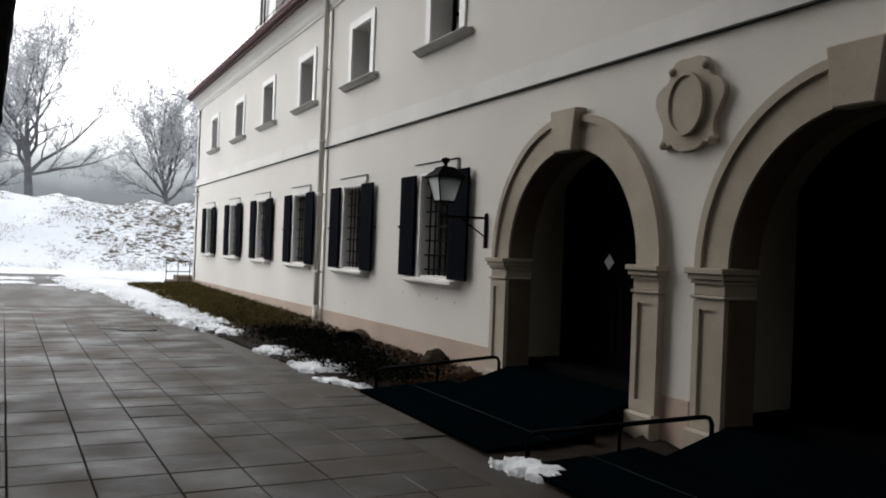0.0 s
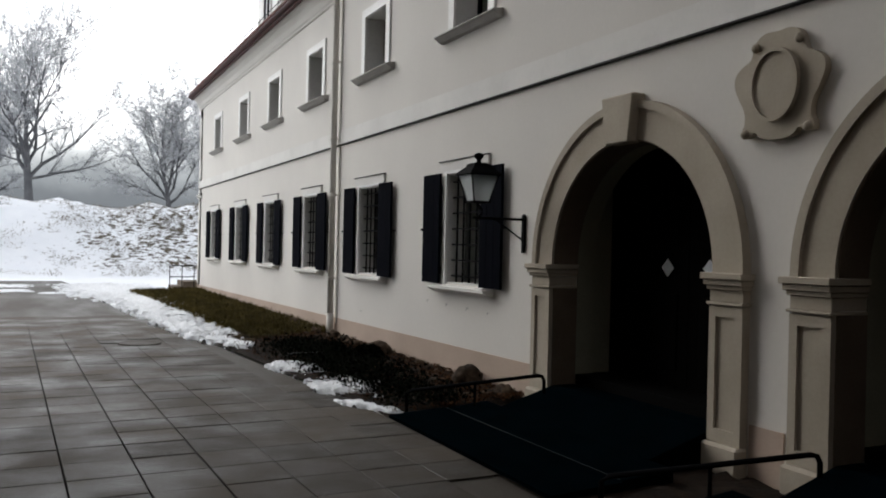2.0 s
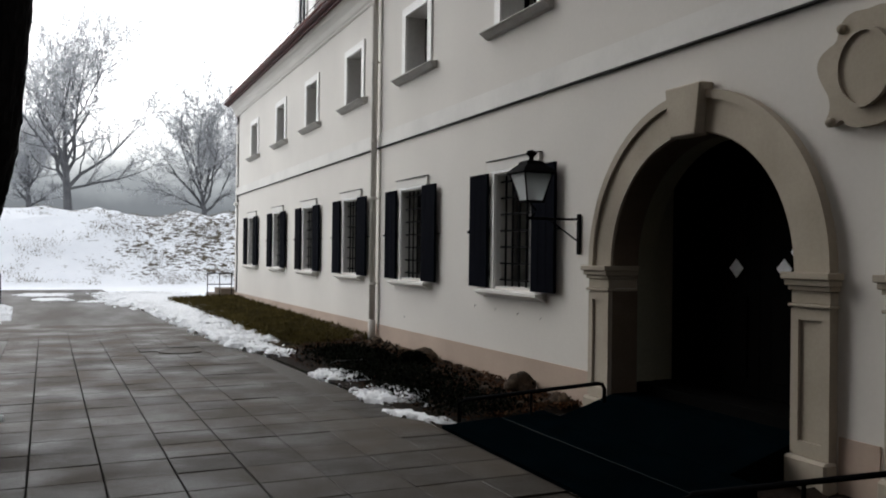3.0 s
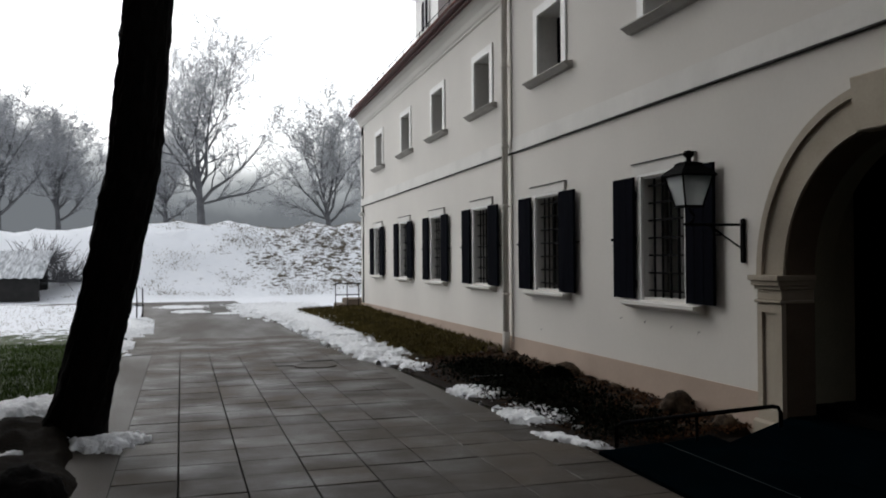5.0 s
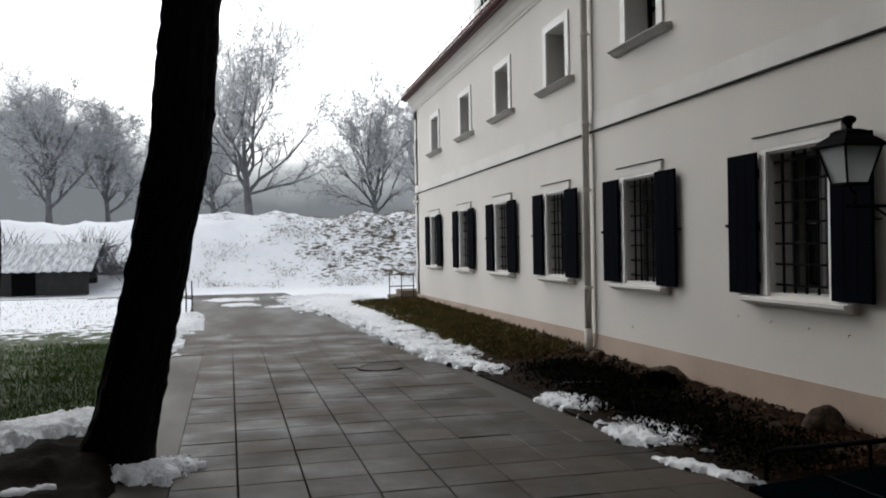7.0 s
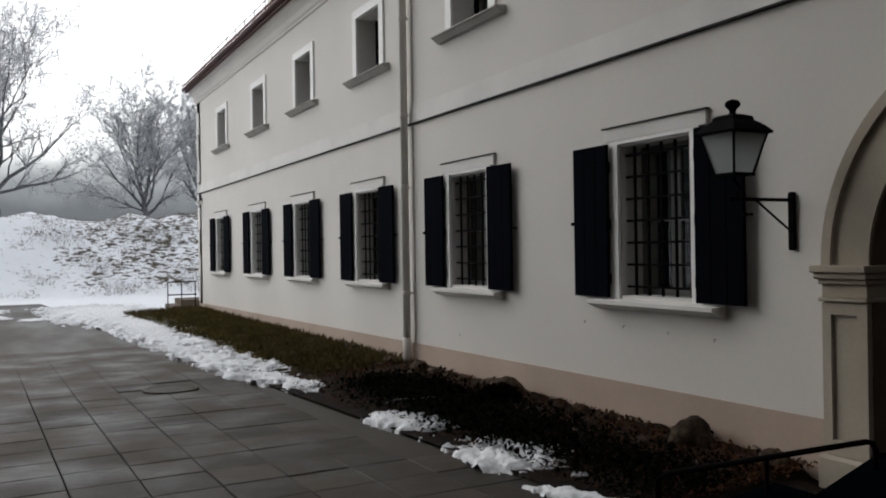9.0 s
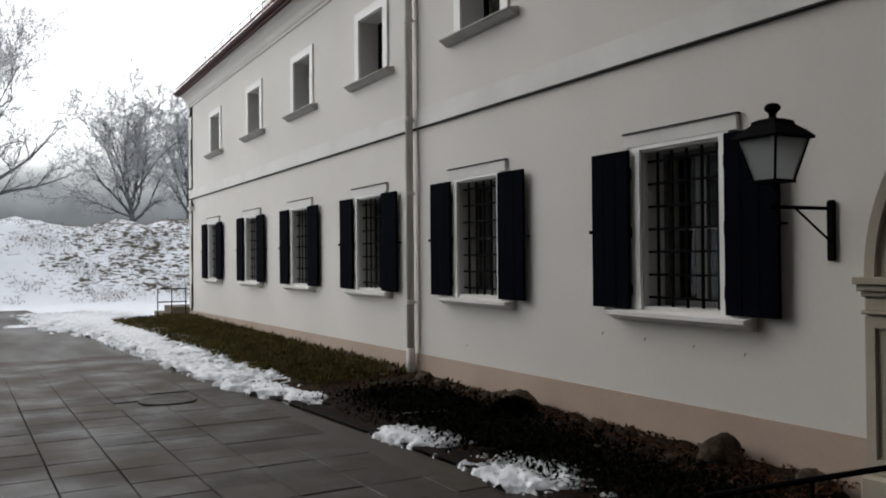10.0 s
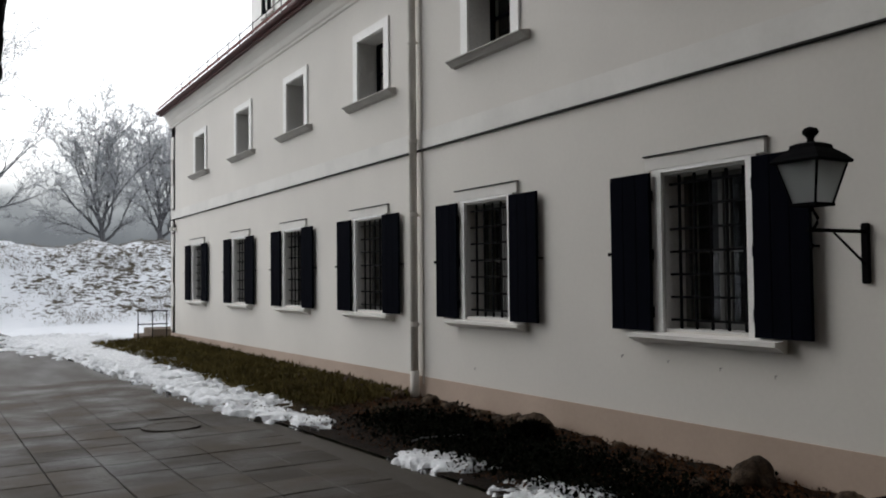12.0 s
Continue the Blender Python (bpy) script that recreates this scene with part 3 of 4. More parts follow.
for y, z in ((-0.126, 1.55), (-0.705, 1.555), (-0.863, 1.70)):
    n = part("notice", boxed(-0.003, 0.003, -0.062, 0.062, -0.062, 0.062), PAPER)
    n.matrix_world = pose(0.715, y, z, 45, 0, 0)
    tagged(n, "white notice stuck as a diamond on the dark door", "notice", "notices on the door")


# cartouche between the arches
def make_cartouche():
    c = thing("cartouche", "carved sandstone cartouche with a blank oval shield", "relief", at=(0, -2.18, 2.925))
    half = [(0.00, 0.385), (0.10, 0.40), (0.19, 0.37), (0.235, 0.29), (0.25, 0.215), (0.33, 0.19), (0.41, 0.13), (0.42, 0.04), (0.37, -0.06), (0.31, -0.15),
            (0.30, -0.25), (0.335, -0.30), (0.33, -0.36), (0.25, -0.35), (0.20, -0.315), (0.16, -0.37), (0.06, -0.395), (0.0, -0.39)]
    outline = half + [(-y, z) for y, z in half[-2:0:-1]]
    for _ in range(2):
        outline = [(p[0] * a + q[0] * (1 - a), p[1] * a + q[1] * (1 - a)) for p, q in zip(outline, outline[1:] + outline[:1]) for a in (0.75, 0.25)]
    bm = bmesh.new()
    prism(bm, outline, -0.06, -0.002)
    front = [f for f in bm.faces if all(abs(v.co.x + 0.06) < 1e-4 for v in f.verts)]
    bmesh.ops.inset_region(bm, faces=front, thickness=0.02, depth=0.016)
    part("plaque", bm, STONE, c, "scroll-edged sandstone plaque")

    def ellipse_ring(a0, b0, a1, b1, x0, x1):
        bm = bmesh.new()
        for k in range(40):
            t, u = 2 * math.pi * k / 40, 2 * math.pi * (k + 1) / 40
            prism(bm, [(a0 * math.cos(t), b0 * math.sin(t)), (a1 * math.cos(t), b1 * math.sin(t)), (a1 * math.cos(u), b1 * math.sin(u)), (a0 * math.cos(u), b0 * math.sin(u))], x0, x1)
        bmesh.ops.remove_doubles(bm, verts=bm.verts[:], dist=1e-5)
        return bm
    part("oval_rim", ellipse_ring(0.195, 0.24, 0.222, 0.268, -0.108, -0.07), STONE, c, "raised oval rim")
    bm = bmesh.new()
    prism(bm, [(0.195 * math.cos(2 * math.pi * k / 40), 0.24 * math.sin(2 * math.pi * k / 40)) for k in range(40)], -0.088, -0.07)
    part("shield", bm, STONE, c, "blank oval shield")
    for y, z in ((0.29, -0.33), (-0.29, -0.33), (0.2, 0.3), (-0.2, 0.3)):
        bm = bmesh.new()
        bmesh.ops.create_uvsphere(bm, u_segments=10, v_segments=8, radius=0.036, matrix=Matrix.Translation((-0.066, y, z)))
        part("volute", bm, STONE, c, smooth=True)
    return c


make_cartouche()


# wall lantern
def make_lantern():
    y, x = 1.41, -0.595
    w = thing("wall_lantern", "black iron lantern with milky glass on a wall bracket", "lantern", at=(0, y, 0))
    part("wall_plate", boxed(-0.03, -0.001, -0.035, 0.035, 1.655, 2.085, bevel=0.012), IRON, w)
    bm = bmesh.new()
    tube(bm, [(-0.02, 0, 2.025), (-0.65, 0, 2.025)], 0.014, 8)
    part("arm", bm, IRON, w)
    bm = bmesh.new()
    tube(bm, [(-0.02, 0, 1.79), (-0.38, 0, 2.018)], 0.009, 6)
    part("brace", bm, IRON, w)
    bm = bmesh.new()
    tube(bm, [(-0.595, 0.0, 2.03), (-0.55, 0.0, 2.07), (-0.54, 0.0, 2.11), (-0.595, 0.0, 2.165), (-0.595, 0, 2.20)], 0.011, 8)
    part("scroll", bm, IRON, w)
    lo, hi, z0, z1 = 0.092, 0.158, 2.205, 2.475
    corners = [(sx, sy) for sx, sy in ((-1, -1), (1, -1), (1, 1), (-1, 1))]
    bm = bmesh.new()
    box(bm, x - lo - 0.012, x + lo + 0.012, -lo - 0.012, lo + 0.012, z0 - 0.022, z0, bevel=0.004)
    part("base_tray", bm, IRON, w)
    for sx, sy in corners:
        bm = bmesh.new()
        tube(bm, [(x + sx * lo, sy * lo, z0), (x + sx * hi, sy * hi, z1)], 0.009, 6)
        part("corner_bar", bm, IRON, w)
    for (ax, ay), (bx_, by_) in zip(corners, corners[1:] + corners[:1]):
        bm = bmesh.new()
        q = [Vector((x + ax * lo, ay * lo, z0)), Vector((x + bx_ * lo, by_ * lo, z0)), Vector((x + bx_ * hi, by_ * hi, z1)), Vector((x + ax * hi, ay * hi, z1))]
        nrm = (q[1] - q[0]).cross(q[3] - q[0]).normalized() * 0.004
        a = [bm.verts.new(v) for v in q]
        c = [bm.verts.new(v - nrm) for v in q]
        bm.faces.new(a), bm.faces.new(c[::-1])
        for k in range(4):
            bm.faces.new((a[k], a[(k + 1) % 4], c[(k + 1) % 4], c[k]))
        part("pane", bm, MILK, w, "milky glass pane").visible_shadow = False
    bm = bmesh.new()
    prof = [(0.185, 2.475), (0.19, 2.49), (0.155, 2.53), (0.10, 2.575), (0.095, 2.60), (0.06, 2.615)]
    rings = [[bm.verts.new((x + sx * r, sy * r, z)) for sx, sy in corners] for r, z in prof]
    for a, c in zip(rings, rings[1:]):
        for k in range(4):
            bm.faces.new((a[k], a[(k + 1) % 4], c[(k + 1) % 4], c[k]))
    bm.faces.new(rings[0][::-1]), bm.faces.new(rings[-1])
    part("hood", bm, IRON, w, "black four-sided hood")
    bm = bmesh.new()
    lathe(bm, [(0.035, 2.61), (0.022, 2.635), (0.028, 2.655), (0.05, 2.675), (0.055, 2.695), (0.04, 2.715), (0.01, 2.725)], (x, 0, 0), 14)
    part("finial", bm, IRON, w, smooth=True)
    return w


make_lantern()

# drainpipe
dp = thing("drainpipe", "cream drainpipe with socket joints down the facade", "drainpipe", at=(-0.1, 8.0, 0))
bm = bmesh.new()
tube(bm, [(0, 0, 0.42), (0, 0, 6.3), (-0.02, 0, 6.38), (-0.12, 0, 6.52)], 0.055, 14)
part("pipe", bm, PIPE, dp, smooth=True)
bm = bmesh.new()
tube(bm, [(0, 0, 0.06), (0, 0, 0.47)], 0.064, 14)
part("foot_pipe", bm, PIPE, dp, smooth=True)
for z in (1.1, 2.6, 3.62, 5.0):
    bm = bmesh.new()
    lathe(bm, [(0.056, -0.03), (0.066, -0.025), (0.066, 0.025), (0.056, 0.03)], (0, 0, z), 14)
    part("bracket", bm, PIPE, dp)
    part("bracket_pin", boxed(0.05, 0.099, -0.008, 0.008, z - 0.012, z + 0.012), PIPE, dp)
bm = bmesh.new()
tube(bm, [(0.085, -0.10, 0.3), (0.085, -0.10, 6.2)], 0.012, 6)
part("lightning_conductor", bm, PIPE, dp, "thin rod beside the pipe")

# roof, gutter, snow guard
roof = thing("roof", "steep red clay tile roof with an eaves gutter", "roof", kind="structure")
bm = bmesh.new()
extrude_profile(bm, [(-0.32, 6.62), (4.5, 11.3), (9.3, 6.62), (9.3, 6.56), (4.5, 11.2), (-0.32, 6.56)], START, END + 0.15)
part("roof_deck", bm, ROOF, roof)
bm = bmesh.new()
gut = [(-0.36 + 0.065 * math.cos(t), 6.60 + 0.065 * math.sin(t)) for t in [math.pi + math.pi * k / 8 for k in range(9)]]
extrude_profile(bm, gut + [(x * 0.9 - 0.036, z + 0.008) for x, z in gut[::-1]], START, END + 0.15)
part("gutter", bm, GUTTER, roof, "dark red half-round gutter")
bm = bmesh.new()
extrude_profile(bm, [(-0.33, 6.60), (-0.262, 6.60), (-0.262, 6.49), (-0.33, 6.49)], START, END + 0.12)
part("fascia", bm, GUTTER, roof, "dark red eaves board")
guard = thing("snow_guard", "thin iron snow guard rail along the eaves", "snow guard")
for z in (0.16, 0.30):
    bm = bmesh.new()
    tube(bm, [(-0.02 , START, 6.92 + z), (-0.02, END, 6.92 + z)], 0.009, 5)
    part("rail", bm, IRON, guard)
post = None
for k in range(int((END - START) / 0.9)):
    y = START + 0.4 + 0.9 * k
    if post is None:
        bm = bmesh.new()
        tube(bm, [(-0.02, 0, 6.88), (-0.02, 0, 7.26)], 0.01, 5)
        post = part("post", bm, IRON, guard)
        post.location.y = y
    else:
        q = new("post", post.data)
        q.parent, q.location = guard, (0, y, 0)


# dormers
def make_dormer(y, h=1.2):
    d = thing("dormer", "white dormer with a small window on the tiled roof", "dormer", "roof dormers", at=(0, y, 0))
    part("body", boxed(0.55, 3.0, -h, h, 7.3, 8.9), WHITE, d, "white rendered dormer body")
    bm = bmesh.new()
    for a, b, z0, z1 in ((-0.42, -0.34, 7.65, 8.6), (0.34, 0.42, 7.65, 8.6), (-0.34, 0.34, 8.52, 8.6), (-0.34, 0.34, 7.65, 7.73), (-0.03, 0.03, 7.73, 8.52)):
        box(bm, 0.50, 0.549, a, b, z0, z1)
    part("window_frame", bm, WHITE, d)
    part("pane", boxed(0.52, 0.53, -0.34, 0.34, 7.73, 8.52), SHUTTER, d, "dark pane")
    part("cornice", boxed(0.40, 3.0, -h - 0.14, h + 0.14, 8.902, 9.02, bevel=0.02), WHITE, d)
    bm = bmesh.new()
    prism(bm, [(-h - 0.18, 9.02), (h + 0.18, 9.02), (0.0, 9.75)], 0.42, 3.4)
    part("roof", bm, ROOF, d, "red tiled dormer roof")
    return d


first = make_dormer(15.95)
for y in (9.0, 2.0):
    copy_thing(first, pose(0, y, 0))

# ---- entrance ramps of dark matting and low rails ----
for i, c in enumerate(ARCHES):
    r = thing(f"ramp_{i + 1}", "dark matted ramp rising to the archway", "ramp", kind="structure", at=(0, c, 0))
    bm = bmesh.new()
    extrude_profile(bm, [(-1.69, 0.0), (-1.69, 0.035), (-1.094, 0.07), (-1.094, 0.0)], -1.45, 1.5)
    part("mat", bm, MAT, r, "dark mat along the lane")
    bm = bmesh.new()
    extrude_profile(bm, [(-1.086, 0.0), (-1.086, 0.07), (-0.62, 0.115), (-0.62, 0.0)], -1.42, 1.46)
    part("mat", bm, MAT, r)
    bm = bmesh.new()
    extrude_profile(bm, [(-1.088, 0.072), (-1.088, 0.076), (-1.076, 0.077), (-1.076, 0.072)], -1.4, 1.45)
    part("mat_edge", bm, SEAM, r, "thin pale mat edge")
    bm = bmesh.new()
    extrude_profile(bm, [(-0.616, 0.0), (-0.616, 0.118), (-0.02, 0.30), (0.27, 0.30), (0.27, 0.0)], -R_IN + 0.02, R_IN - 0.02)
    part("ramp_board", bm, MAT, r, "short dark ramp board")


def make_rail(a, b, label):
    """a: the upper end by the wall, b: the lower end by the lane."""
    r = thing("low_rail", label, "rail", "low rails beside the ramps")
    a, b = Vector(a), Vector(b)
    d = (b - a).normalized()
    bm = bmesh.new()
    tube(bm, [(a.x, a.y, 0.05), a - Vector((0, 0, 0.06)), a + d * 0.02 - Vector((0, 0, 0.015)), a + d * 0.06, b - d * 0.05, b + Vector((0, 0, -0.03)), (b.x, b.y, -0.02)], 0.019, 8)
    part("handrail", bm, IRON, r, smooth=True)
    mid = (a + b) / 2
    bm = bmesh.new()
    tube(bm, [(mid.x, mid.y, 0.0), mid], 0.014, 8)
    part("post", bm, IRON, r)
    return r


make_rail((-0.20, 0.63, 0.43), (-1.42, 1.30, 0.22), "low black tubular rail beside the ramp")
make_rail((-0.19, -2.74, 0.40), (-1.45, -2.08, 0.20), "low black tubular rail between the ramps")

# ---- added unseen walls that keep sky light off the near facade ----
tagged(part("shade_wall_south", boxed(-16.0, 0.0, START - 0.6, START, -0.3, 12.0), STONE_DARK), "added unseen wall shading the court from behind", "wall", kind="structure")
tagged(part("shade_wall_west", boxed(-10.4, -9.8, START, 8.0, -0.3, 20.0), STONE_DARK), "added unseen wall shading the near facade from the west", "wall", kind="structure")

# ---- snow lying in patches ----
def snow_patch(cx, cy, half_long, half_wide, turn, thick, seed, lift=0.02, label="ragged patch of old snow on the ground", step=0.026, base=None, group="snow patches", ragged=1.0):
    """A lumpy sheet with a ragged rim."""
    ca, sa = math.cos(radians(turn)), math.sin(radians(turn))
    bm, made = bmesh.new(), {}
    nu, nv = int(half_long * 1.25 / step), int(half_wide * 1.25 / step)

    def at(i, j):
        if (i, j) in made:
            return made[i, j]
        u, v = i * step, j * step
        x, y = cx + u * sa + v * ca, cy + u * ca - v * sa
        d = 1.0 - math.hypot(u / half_long, v / half_wide) + ragged * (0.60 * fbm(x * 2.3, y * 2.3, seed) + 0.38 * fbm(x * 8, y * 8, seed + 3)) + 0.25 * fbm(x * 21, y * 21, seed + 5)
        z = (base(x, y) if base else 0.0) + lift + (thick * min(1.0, max(d, 0) * 2.2) * (0.75 + 0.45 * fbm(x * 6, y * 6, seed + 9)) if d > 0 else -0.045)
        made[i, j] = (bm.verts.new((x, y, z)), d)
        return made[i, j]

    for i in range(-nu, nu):
        for j in range(-nv, nv):
            q = [at(i, j), at(i + 1, j), at(i + 1, j + 1), at(i, j + 1)]
            if any(d > 0 for _, d in q):
                bm.faces.new([v for v, _ in q])
    bmesh.ops.delete(bm, geom=[v for v in bm.verts if not v.link_faces], context="VERTS")
    ob = part("snow_patch", bm, SNOW, smooth=True)
    return tagged(ob, label, "snow", group)


def bed_height(x, y):
    e = lane_right(y)
    u = max(0.0, min(1.0, (x - e) / (0.02 - e)))
    return 0.075 * smooth_step(0.1, 0.95, u)


for args in ((-1.68, 4.58, 0.56, 0.27, -8, 0.06, 11), (-1.50, 2.95, 0.66, 0.36, 4, 0.06, 12), (-1.68, 1.66, 0.44, 0.11, -23, 0.04, 13),
             (-1.62, -2.42, 0.32, 0.20, -15, 0.05, 14)):
    snow_patch(*args, base=bed_height, label="ragged patch of old snow at the bed's edge")
# the drift left along the far verge
for k, (cx, cy, hl, hw) in enumerate(((-1.98, 8.0, 0.95, 0.30), (-2.12, 10.6, 1.9, 0.46), (-2.28, 14.2, 2.7, 0.60), (-2.30, 18.4, 3.1, 0.80), (-2.55, 23.5, 4.2, 1.45))):
    snow_patch(cx, cy, hl, hw, -4 if k else -14, 0.06, 20 + k, ragged=2.0 if k < 3 else 1.4, base=bed_height if cy < 20 else None, label="long snow drift beside the lane", step=0.035 if k < 3 else 0.07)
for k, (cx, cy, hl, hw) in enumerate(((-7.25, 17.5, 3.0, 0.75), (-7.0, 12.5, 1.6, 0.5))):
    snow_patch(cx, cy, hl, hw, -3, 0.05, 30 + k, lift=0.04, label="snow on the lawn beside the lane", step=0.08)
# slush on the lane's far end
for k, (cx, cy, hl, hw) in enumerate(((-5.6, 24.0, 0.9, 0.55), (-4.4, 22.5, 0.5, 0.4), (-6.0, 27.0, 1.2, 0.8))):
    snow_patch(cx, cy, hl, hw, 0, 0.012, 40 + k, lift=0.008, label="thin slush on the wet lane", step=0.07)


# ---- tree mound and the leaning trunk ----
MX, MY = -6.55, 3.25


def mound(x, y):
    r = math.hypot((x - MX) / 0.62, (y - MY) / 0.85)
    return 0.11 * (1 - smooth_step(0.40, 1.15, r)) + 0.04 * fbm(x * 3, y * 3, 6) * (1 - smooth_step(0.8, 1.2, r))


bm = bmesh.new()
rows = []
for j in range(61):
    y = -1.6 + 5.1 * j / 60
    edge = lane_left(y) + 0.03 + 0.10 * fbm(y * 1.7, 3.0, 4) + 0.12 * smooth_step(2.2, 1.2, y)
    rows.append([bm.verts.new((edge - 3.0 * (i / 40) ** 1.4, y, mound(edge - 3.0 * (i / 40) ** 1.4, y) + (0.10 + 0.035 * fbm(i * 0.5, y * 4, 2)) * smooth_step(0, 4, i) - 0.02)) for i in range(41)])
for a, c in zip(rows, rows[1:]):
    for i in range(40):
        bm.faces.new((a[i], a[i + 1], c[i + 1], c[i]))
tagged(part("root_mound", bm, DARKSOIL, smooth=True), "dark bare earth round the tree's roots", "soil", kind="structure")
snow_patch(-5.90, 2.90, 0.40, 0.32, -4, 0.06, 51, base=mound, lift=0.03, label="snow lying at the tree's foot", step=0.02, ragged=0.8)
snow_patch(-7.1, 4.45, 0.95, 0.42, 35, 0.09, 52, base=mound, lift=0.10, label="snow lying on the earth behind the tree", step=0.03)
snow_patch(-6.75, 2.2, 0.22, 0.10, 70, 0.03, 53, base=mound, lift=0.085, label="thin remnant of snow on the dark earth", step=0.02)


def make_near_tree(name, line, label, seed):
    """line: (x, y, z, radius) up the trunk."""
    t = thing(name, label, "tree", "old trees on the lawn", at=(0, 0, 0))
    rnd = random.Random(seed)
    bm = bmesh.new()
    n, rings = 40, []
    fine = []
    for (a, b) in zip(line, line[1:]):
        k = max(2, int(abs(b[2] - a[2]) / 0.06)) if a[2] < 4.5 else 6
        fine += [tuple(p + (q - p) * i / k for p, q in zip(a, b)) for i in range(k)]
    fine.append(line[-1])
    for x, y, z, r in fine:
        ring = []
        for k in range(n):
            th = 2 * math.pi * k / n
            ridge = abs(noise.noise(Vector((math.cos(th) * 4.2, math.sin(th) * 4.2, z * 1.3 + seed))))
            crag = 0.045 * (0.5 - ridge) + 0.02 * fbm(math.cos(th) * 7, math.sin(th) * 7, z * 7 + seed)
            flare = 1 + 0.35 * math.exp(-(z - line[0][2]) / 0.16) * (0.6 + 0.4 * math.cos(3 * th + seed))
            rr = r * flare + crag
            ring.append(bm.verts.new((x + rr * math.cos(th), y + rr * math.sin(th), z)))
        rings.append(ring)
    for q, w in zip(rings, rings[1:]):
        for k in range(n):
            bm.faces.new((q[k], q[(k + 1) % n], w[(k + 1) % n], w[k]))
    bm.faces.new(rings[-1])
    part("trunk", bm, BARK, t, "thick leaning trunk with craggy dark bark")
    # bare crown, high above
    bm = bmesh.new()
    top = Vector(line[-1][:3])
    for k in range(9):
        th = k * 2.4 + seed
        start = top - Vector((0, 0, 0.25 * k))
        pts, d = [start], Vector((math.cos(th), math.sin(th), 0.75)).normalized()
        for s in range(6):
            d = (d + Vector((rnd.uniform(-0.3, 0.3), rnd.uniform(-0.3, 0.3), rnd.uniform(-0.1, 0.25)))).normalized()
            pts.append(pts[-1] + d * 0.75)
        tube(bm, pts, [0.09 * (1 - s / 7) + 0.01 for s in range(7)], 6)
        for s in range(1, 6):
            for _ in range(5):
                q, e = [pts[s]], Vector((rnd.uniform(-1, 1), rnd.uniform(-1, 1), rnd.uniform(-0.2, 0.8))).normalized()
                for _ in range(4):
                    e = (e + Vector((rnd.uniform(-0.4, 0.4), rnd.uniform(-0.4, 0.4), rnd.uniform(-0.3, 0.3)))).normalized()
                    q.append(q[-1] + e * 0.4)
                tube(bm, q, [0.022, 0.018, 0.013, 0.009, 0.004], 4, cap=False)
    part("crown", bm, BARK, t, "bare winter crown")
    return t


make_near_tree("leaning_tree", [(-6.230, 3.12, 0.02, 0.27), (-6.140, 3.1, 0.4, 0.25), (-5.915, 3.1, 1.4, 0.232), (-5.760, 3.1, 2.2, 0.24), (-5.675, 3.1, 2.6, 0.24), (-5.600, 3.1, 3.4, 0.23),
                                (-5.530, 3.1, 4.2, 0.22), (-5.480, 3.15, 5.0, 0.205), (-5.540, 3.3, 8.0, 0.17)], "dark leaning tree trunk rising from bare earth and snow", 3)
make_near_tree("old_tree", [(-6.66, 0.45, -0.02, 0.26), (-6.64, 0.45, 0.8, 0.235), (-6.61, 0.46, 1.7, 0.235), (-6.63, 0.48, 2.6, 0.22), (-6.60, 0.5, 4.5, 0.2), (-6.80, 0.6, 8.0, 0.17)],
               "dark upright tree trunk on the lawn", 8)


def blob(name, mat, centre, size, seed, label, category, group, rough=0.25, sub=3):
    bm = bmesh.new()
    bmesh.ops.create_icosphere(bm, subdivisions=sub, radius=1.0)
    for v in bm.verts:
        d = 1 + rough * fbm(v.co.x * 1.6 + seed, v.co.y * 1.6, v.co.z * 1.6) + 0.55 * rough * fbm(v.co.x * 5 + seed, v.co.y * 5, v.co.z * 5)
        v.co = Vector((v.co.x * size[0], v.co.y * size[1], v.co.z * size[2])) * d
    ob = part(name, bm, mat, smooth=True)
    ob.location = centre
    ob.rotation_euler.z = seed * 1.7
    return tagged(ob, label, category, group)


blob("tree_stump", BARK, (-6.16, 0.5, 0.12), (0.26, 0.26, 0.22), 4.0, "low dark rotten stump beside the trees", "stump", "", 0.18, 4)

# ---- stones along the foot of the wall ----
rnd = random.Random(5)
BIG = ((7.29, 0.11), (6.85, 0.085), (6.45, 0.07), (6.12, 0.085), (5.48, 0.11), (5.0, 0.16), (2.24, 0.165), (1.45, 0.10), (8.12, 0.10), (8.5, 0.08), (9.95, 0.11), (9.3, 0.07))
for k, (y, r) in enumerate(BIG):
    blob("boulder", ROCK, (-0.25 + 0.06 * math.sin(k * 2.1), y, 0.075 + r * 0.45), (r * 1.05, r * 1.15, r * 0.95), 1.3 * k + 0.7, "rounded brown field stone half sunk in soil", "stone", "stones along the wall", 0.3)
for k in range(60):
    y = rnd.uniform(1.4, 13.5)
    x = rnd.uniform(-0.75, -0.1)
    r = rnd.uniform(0.03, 0.075)
    blob("stone", ROCK, (x, y, bed_height(x, y) + 0.02 + r * 0.4), (r, r * rnd.uniform(0.8, 1.4), r * 0.75), k * 0.9, "small brown stone in the soil bed", "stone", "stones along the wall", 0.35, 2)


